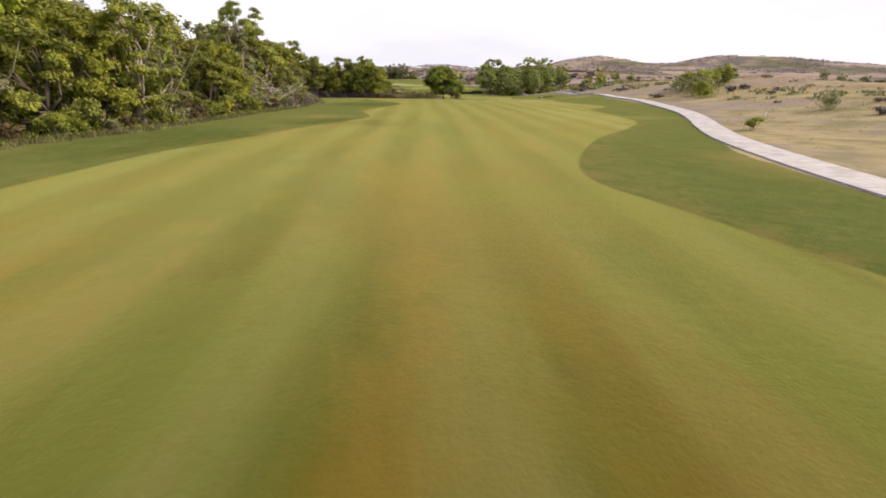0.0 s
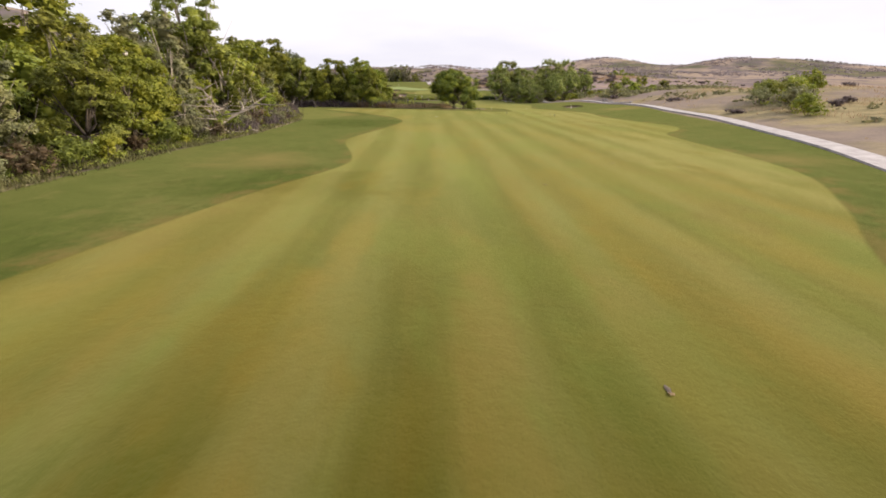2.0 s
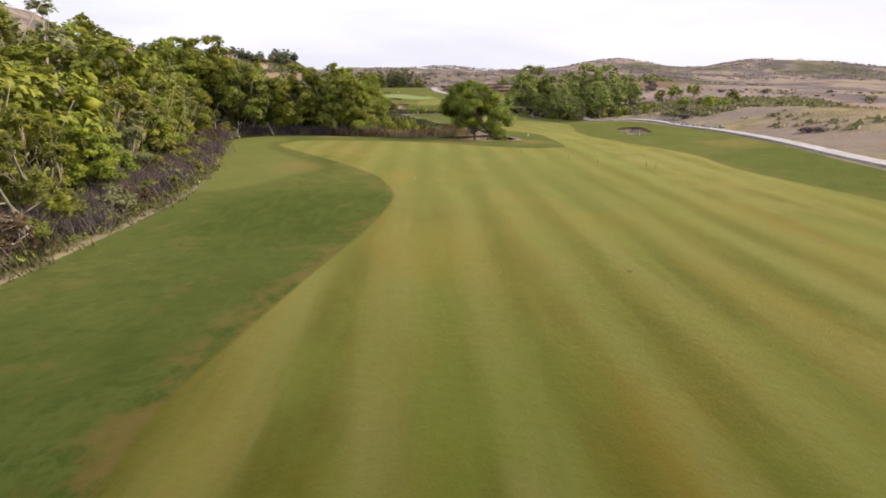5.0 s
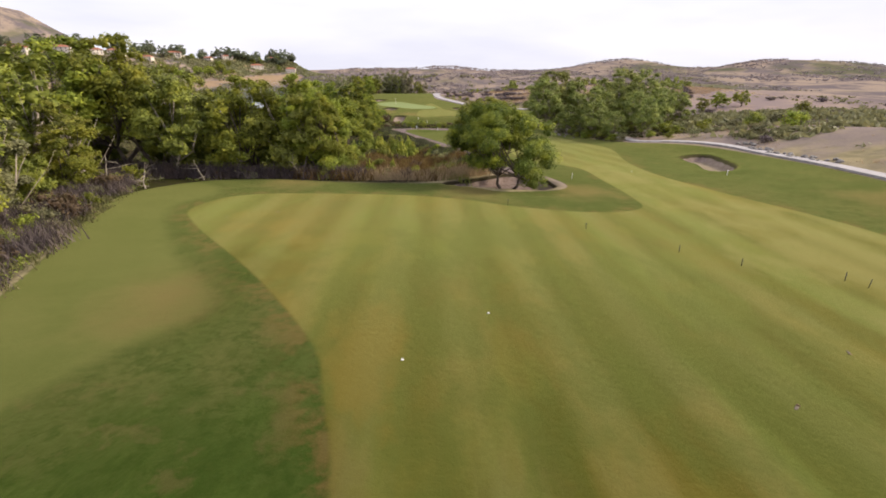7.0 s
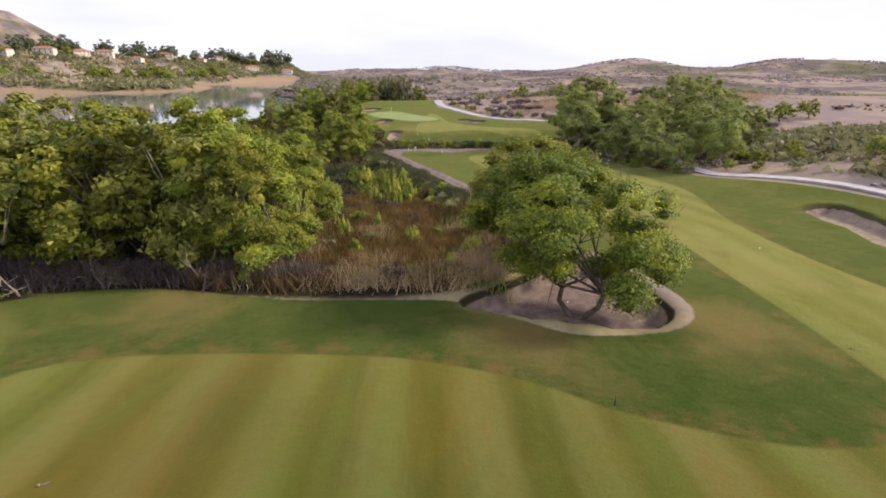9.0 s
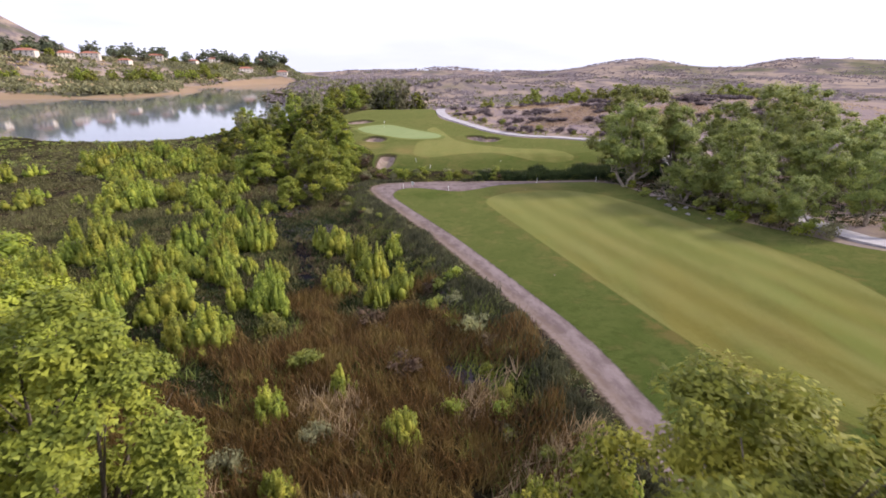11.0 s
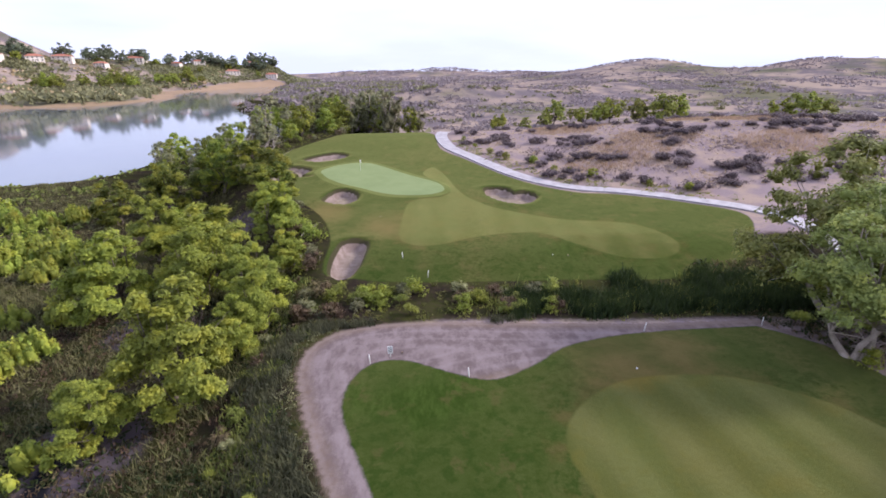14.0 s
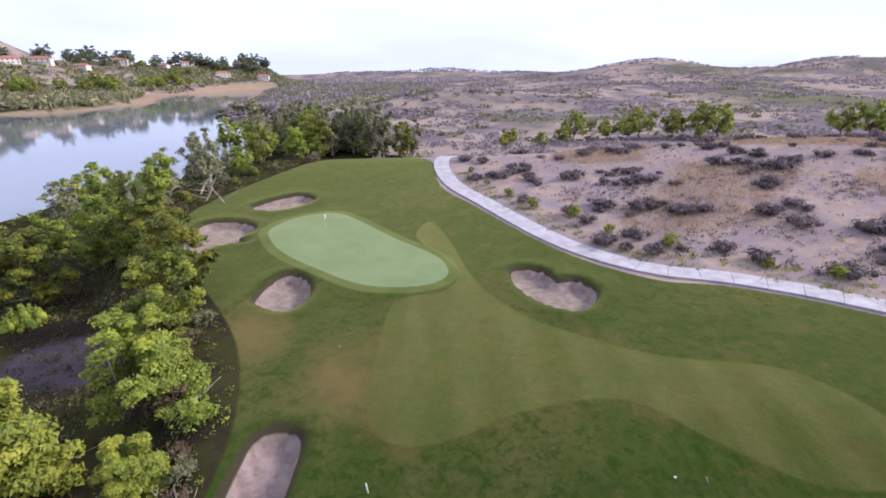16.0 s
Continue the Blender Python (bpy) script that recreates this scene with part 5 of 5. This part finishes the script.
# ---- reeds, sedge and dry grass ----
def blades(name, label, category, mat, count, xr, yr, tall, seed, keep, width=0.07, clump=0.35):
    """Uncounted blades over a stretch of the plan where keep(x, y) holds."""
    r = np.random.default_rng(seed)
    x, y = r.uniform(*xr, count * 3 // 6 + 1), r.uniform(*yr, count * 3 // 6 + 1)
    ok = keep(x, y)
    x, y = x[ok], y[ok]
    k = r.integers(0, len(x), count)
    x, y = x[k] + r.normal(size=count) * clump, y[k] + r.normal(size=count) * clump
    s = tall * (0.5 + 0.8 * r.random(count))
    pts = np.stack([x, y, terrain(x, y) + s * 0.42], -1)
    ob = new(name, leaf_mesh(name, pts, s, mat, r, width, 0.75))
    return tagged(ob, label, category, kind="stuff")


def patchy(x, y, s=0.11):
    return np.sin(x * s * 2.1 + np.sin(y * s * 1.7)) + np.sin(y * s * 1.9 + 1.3 * np.sin(x * s))


blades("rust_reeds", "tall rust-brown reeds and dry grass", "reeds", REED, 60000, (-22, 6), (164.6, 206), 1.4, 3,
       lambda x, y: (signed(x, y, TURF) < -0.6) & (signed(x, y, DIRT) < -0.8) & (np.hypot((x + 7) / 13, (y - 183) / 20) + 0.22 * patchy(x, y, 0.35) < 1), 0.055, 0.3)
blades("reed_sedge", "green sedge growing through the brown reeds", "sedge", SEDGE, 3500, (-22, 6), (164.6, 200), 1.1, 21,
       lambda x, y: (signed(x, y, TURF) < -0.6) & (signed(x, y, DIRT) < -0.8) & (patchy(x, y, 0.4) > 0.5), 0.09, 0.4)
blades("marsh_grass", "olive and tan grass standing between the marsh shrubs", "grass", MEADOW_LEAF, 48000, (-62, 2), (194, 262), 0.85, 43,
       lambda x, y: ((x < -5) | (y > 214)) & (signed(x, y, MARSH) > 0.5) & (np.min([np.hypot((x - cx) / rx, (y - cy) / ry) for cx, cy, rx, ry in BARE_MUD[:4]], 0) > 0.85) & (line_distance(x, y, CHANNEL, False) > 0.9) & (patchy(x, y, 0.3) > -0.7), 0.09, 0.3)
# deep shade among the shrubs, painted as near-black grass
blades("marsh_grass", "green marsh grass with the shade of the shrubs put into its dark colour", "grass", SHADED_SEDGE, 34000, (-50, -4), (190, 232), 0.7, 45,
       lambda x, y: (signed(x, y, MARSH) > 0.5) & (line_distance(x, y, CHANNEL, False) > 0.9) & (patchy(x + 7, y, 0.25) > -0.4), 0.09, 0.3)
blades("bank_hedge", "dense grey-green growth along the foot of the dirt track", "weeds", VERGE_LEAF, 26000, (-16, 9), (176, 250), 0.7, 44, lambda x, y: (np.abs(signed(x, y, DIRT) + 2.3 + 0.4 * patchy(x, y, 0.5)) < 1.5) & (signed(x, y, TURF) < -0.6), 0.14, 0.25)
# the tall ditch grass also holds the trees' shadow in its colour
blades("ditch_sedge", "dark green tall grass filling the ditch", "sedge", SHADED_SEDGE, 24000, (7, 46), (249.6, 258), 1.25, 4, lambda x, y: np.abs(y - 253.2 - 0.9 * np.sin(x * 0.7)) < 2.2 + 0.06 * (x - 10) + 0.9 * patchy(x, y, 0.45), 0.09, 0.3)
blades("bank_growth", "low green growth on the bank beside the track", "weeds", SEDGE, 9000, (-16, 9), (174, 262), 0.55, 5, lambda x, y: np.abs(signed(x, y, MARSH) - 1.6 - 0.8 * patchy(x, y, 0.6)) < 1.0, 0.25, 0.3)
blades("dry_grass", "tall tan dry grass on the slope", "grass", STRAW, 42000, (26, 125), (296, 348), 0.7, 6, lambda x, y: (patchy(x, y, 0.09) > 0.25) & (line_distance(x, y, CART_PATH, False) > 4), 0.09, 0.5)
blades("dry_grass", "tan dry grass and brush on the bank above the cart path", "grass", STRAW, 22000, (60, 150), (60, 260), 0.6, 7, lambda x, y: (patchy(x, y, 0.07) > 0.0), 0.12, 0.8)
blades("edge_weeds", "weedy grass along the foot of the wood", "weeds", MEADOW_LEAF, 16000, (-40, -20), (-5, 166), 0.45, 8, lambda x, y: np.abs(x - np.interp(y, EDGE_Y, EDGE_X) + 0.8) < 1.6, 0.2, 0.3)


def scrub(name, label, mat, count, xr, yr, size, seed, keep):
    """Far brush: uncounted low clumps of leaves over the hills."""
    r = np.random.default_rng(seed)
    x, y = r.uniform(*xr, count), r.uniform(*yr, count)
    ok = keep(x, y)
    x, y = x[ok], y[ok]
    fine = size < 0.65
    n = 13 if fine else 8
    s = np.repeat(size * (0.5 + r.random(len(x))), n)
    x = np.repeat(x, n) + r.normal(size=len(x) * n) * s * 0.5
    y = np.repeat(y, n) + r.normal(size=len(y) * n) * s * 0.5
    pts = np.stack([x, y, terrain(x, y) + s * (0.75 if fine else 0.35) * r.random(len(x))], -1)
    s = s * ((0.55 if fine else 0.8) * (0.6 + 0.8 * r.random(len(s))))
    return tagged(new(name, leaf_mesh(name, pts, s, mat, r, 0.45 if fine else 0.8, 0.45 if fine else 0.0)), label, "brush", kind="stuff")


def loose(x, y, s, seed=1):
    """Patches with frayed edges."""
    r = np.random.default_rng(seed)
    return patchy(x, y, s) + 0.7 * patchy(y + 31, x - 17, s * 2.7) + r.normal(size=x.shape) * 0.9


scrub("marsh_sedge", "dense olive sedge and weeds covering the marsh", MEADOW_LEAF, 17000, (-100, 6), (172, 300), 0.42, 1, lambda x, y: (signed(x, y, MARSH) > 1.0) & (loose(x, y, 0.11, 2) > 0.3) & (signed(x, y, LAKE) < -8))
scrub("marsh_weeds", "brown dry weeds between the marsh shrubs", RUST_LEAF, 9000, (-80, 8), (168, 290), 0.32, 2, lambda x, y: (signed(x, y, MARSH) > -0.5) & (signed(x, y, DIRT) < -0.3) & (loose(x + 40, y, 0.11, 3) > 0.0))
scrub("verge_weeds", "mixed green weeds on the banks round the green", SEDGE, 9000, (-48, 46), (247, 350), 0.34, 3,
      lambda x, y: (signed(x, y, TURF_GREEN) < -0.4) & (signed(x, y, TURF_GREEN) > -9) & (signed(x, y, DIRT) < -0.4) & (x < 44 - (y - 250) * 0.6) & (line_distance(x, y, CART_PATH, False) > 2.2) & (y < 346))
scrub("wood_floor_growth", "leafy undergrowth on the floor of the wood", WOOD_LEAF, 9000, (-50, -20), (-5, 172), 0.4, 4, lambda x, y: (signed(x, y, TURF) < -0.5) & (loose(x, y, 0.2, 5) > -0.6))
scrub("hill_brush", "brush scattered over the dry hills, paled by painted haze", HAZED_HILL_LEAF, 15000, (-20, 300), (352, 720), 1.3, 11, lambda x, y: (loose(x, y, 0.035, 6) > 0.6) & (signed(x, y, LAKE) < -5))
scrub("hill_brush", "green brush in the gullies of the dry hills", GREY_LEAF, 4500, (-10, 300), (355, 720), 1.9, 12, lambda x, y: loose(x + 90, y, 0.05, 7) > 1.5)
scrub("hill_brush", "brush on the distant hills, paled by painted haze", HAZED_HILL_LEAF, 15000, (0, 800), (600, 1050), 1.9, 13, lambda x, y: loose(x, y, 0.02, 8) > 0.4)
# the lighter grey leaf paints haze onto these far slopes
scrub("shore_brush", "green and brown brush on the slopes beyond the lake", GREY_LEAF, 13000, (-620, -190), (560, 1130), 4.0, 14, lambda x, y: (signed(x, y, LAKE) < -3) & (loose(x, y, 0.03, 9) > -0.5))
scrub("shore_brush", "low green growth along the lake shore", SEDGE, 5000, (-160, -40), (268, 420), 0.7, 15, lambda x, y: (signed(x, y, LAKE) < -4) & (signed(x, y, LAKE) > -50) & (loose(x, y, 0.15, 10) > 0.0))
scrub("verge_weeds", "yellow-green weeds along the far edge of the cart path", POPLAR_LEAF, 6000, (6, 52), (278, 330), 0.3, 16,
      lambda x, y: (np.abs(line_distance(x, y, CART_PATH, False) - 3.0 - 0.6 * patchy(x, y, 0.5)) < 1.3) & (signed(x, y, TURF_GREEN) < -2.5))
scrub("verge_weeds", "grey dry brush along the foot of the dry slope", SAGE_LEAF, 2500, (20, 70), (284, 318), 0.42, 17, lambda x, y: (loose(x, y, 0.12, 11) > 0.9) & (line_distance(x, y, CART_PATH, False) > 4))
scrub("mound_brush", "grey-green brush in a belt behind the cart path", GREY_LEAF, 3500, (60, 130), (192, 262), 1.3, 41, lambda x, y: (loose(x, y, 0.06, 28) > 2.4 * np.hypot((x - 88) / 44, (y - 226) / 42) - 1.5) & (line_distance(x, y, CART_PATH, False) > 5))
scrub("mound_brush", "dark brush over the mounds beside the first cart path", GREY_LEAF, 2500, (58, 200), (60, 290), 0.9, 18, lambda x, y: loose(x, y, 0.05, 12) > 1.2)
blades("straw_reeds", "tall blond and orange dry grass among the brown reeds", "reeds", STRAW, 9000, (-14, 7), (164.6, 190), 1.5, 22,
       lambda x, y: (signed(x, y, TURF) < -0.6) & (signed(x, y, DIRT) < -0.8) & (signed(x, y, BUNKERS[6]) < -1) & (patchy(x + 9, y, 0.3) + 0.06 * (178 - y) > 0.3), 0.06, 0.35)
blades("twig_thicket", "grey-brown thicket of bare twigs under the trees", "thicket", TWIG, 22000, (-48, -9), (165.5, 173), 2.0, 23, lambda x, y: (signed(x, y, TURF) < -0.7) & (y < 172 + 0.8 * patchy(x, y, 0.5)), 0.045, 0.5)
blades("twig_thicket", "grey-brown thicket of bare twigs along the foot of the wood", "thicket", TWIG, 20000, (-42, -21), (90, 167), 1.7, 24, lambda x, y: np.abs(x - np.interp(y, EDGE_Y, EDGE_X) + 3.0) < 2.2 + patchy(x, y, 0.3), 0.045, 0.5)
scrub("bank_growth", "dark mixed weeds on the bank between the marsh and the track", SHADED_SEDGE, 7000, (-18, 9), (172, 262), 0.4, 25, lambda x, y: (signed(x, y, MARSH) < 6) & (signed(x, y, MARSH) > -1.5) & (signed(x, y, DIRT) < -0.5) & (loose(x, y, 0.3, 14) > 0.2))
scrub("shore_brush", "green and brown brush on the knoll at the lake's end", GREY_LEAF, 6000, (-380, -190), (1000, 1210), 3.4, 26, lambda x, y: (signed(x, y, LAKE) < -2.5) & (loose(x, y, 0.05, 15) > -1.2))
blades("ditch_sedge", "lighter green grass tips in the ditch", "sedge", SEDGE, 3500, (5, 46), (249.6, 258), 1.0, 27, lambda x, y: (np.abs(y - 253.6) < 3.2) & (patchy(x, y, 0.5) > 0.2), 0.1, 0.3)
scrub("slope_tufts", "small dry tufts covering the dry slope", STRAW, 9000, (10, 130), (284, 352), 0.3, 28, lambda x, y: (loose(x, y, 0.1, 16) > -0.2) & (line_distance(x, y, CART_PATH, False) > 2.6) & (signed(x, y, TURF_GREEN) < -3))
scrub("slope_tufts", "small grey weeds covering the dry slope", TWIG, 2000, (10, 130), (284, 352), 0.32, 29, lambda x, y: (loose(x + 50, y, 0.1, 17) > -0.2) & (line_distance(x, y, CART_PATH, False) > 2.6) & (signed(x, y, TURF_GREEN) < -3))
scrub("meadow_tufts", "dry tan tufts on the land beside the first cart path", STRAW, 4000, (24, 130), (20, 240), 0.25, 30, lambda x, y: (loose(x, y, 0.07, 18) > 0.0) & (line_distance(x, y, CART_PATH, False) > 2.2) & (signed(x, y, TURF) < -1))
scrub("hill_brush", "brush on the furthest hills, paled by painted haze", HAZED_HILL_LEAF, 11000, (-300, 700), (1050, 1950), 4.0, 31, lambda x, y: (loose(x, y, 0.012, 19) > -0.2) & (signed(x, y, LAKE) < -9))
scrub("marsh_plain", "olive and grey weeds over the flat marsh by the lake", MEADOW_LEAF, 14000, (-110, -26), (212, 325), 0.5, 32, lambda x, y: (signed(x, y, LAKE) < -7) & (loose(x, y, 0.09, 20) > -0.5) & (signed(x, y, MARSH) > 2))
scrub("hill_brush", "brush on the flat land at the head of the lake, paled by painted haze", HAZED_HILL_LEAF, 6000, (-230, 10), (480, 1080), 2.6, 33, lambda x, y: (signed(x, y, LAKE) < -6) & (loose(x, y, 0.03, 21) > -0.1))
scrub("hill_brush", "green brush on the flat land at the head of the lake", GREY_LEAF, 3000, (-230, 10), (480, 1080), 3.0, 34, lambda x, y: (signed(x, y, LAKE) < -6) & (loose(x + 70, y, 0.03, 22) > 0.6))
scrub("shore_brush", "dry tan grass on the slopes beyond the lake", STRAW, 4000, (-620, -250), (560, 1130), 3.0, 35, lambda x, y: (signed(x, y, LAKE) < -8) & (loose(x, y + 40, 0.025, 23) > 0.6))
scrub("track_verge", "grey-green weeds bordering the dirt track", GREY_LEAF, 9000, (-15, 9), (178, 248), 0.27, 36, lambda x, y: (signed(x, y, DIRT) < -0.15) & (signed(x, y, DIRT) > -1.5) & (signed(x, y, TURF) < -0.4) & (loose(x, y, 0.4, 24) > -0.8))
scrub("marsh_weeds", "low olive and brown weeds filling the marsh floor", RUST_LEAF, 7000, (-40, 6), (174, 264), 0.4, 37, lambda x, y: (signed(x, y, MARSH) > 1.0) & (loose(x, y, 0.16, 25) > -0.2))
scrub("marsh_weeds", "dark green weeds filling the marsh floor", SHADED_SEDGE, 8000, (-40, 6), (174, 264), 0.45, 38, lambda x, y: (signed(x, y, MARSH) > 1.0) & (loose(x + 25, y, 0.16, 26) > -0.4))
scrub("tree_floor_weeds", "dark weeds and litter beneath the large trees", SHADED_SEDGE, 7000, (29, 78), (216, 260), 0.4, 39, lambda x, y: (line_distance(x, y, CART_PATH, False) > 2.0) & (signed(x, y, TURF) < -0.3) & (loose(x, y, 0.2, 27) > -0.8))
scrub("tree_floor_weeds", "dry brown litter and weeds beneath the large trees", RUST_LEAF, 4000, (29, 78), (216, 260), 0.35, 40, lambda x, y: (line_distance(x, y, CART_PATH, False) > 2.0) & (signed(x, y, TURF) < -0.3))
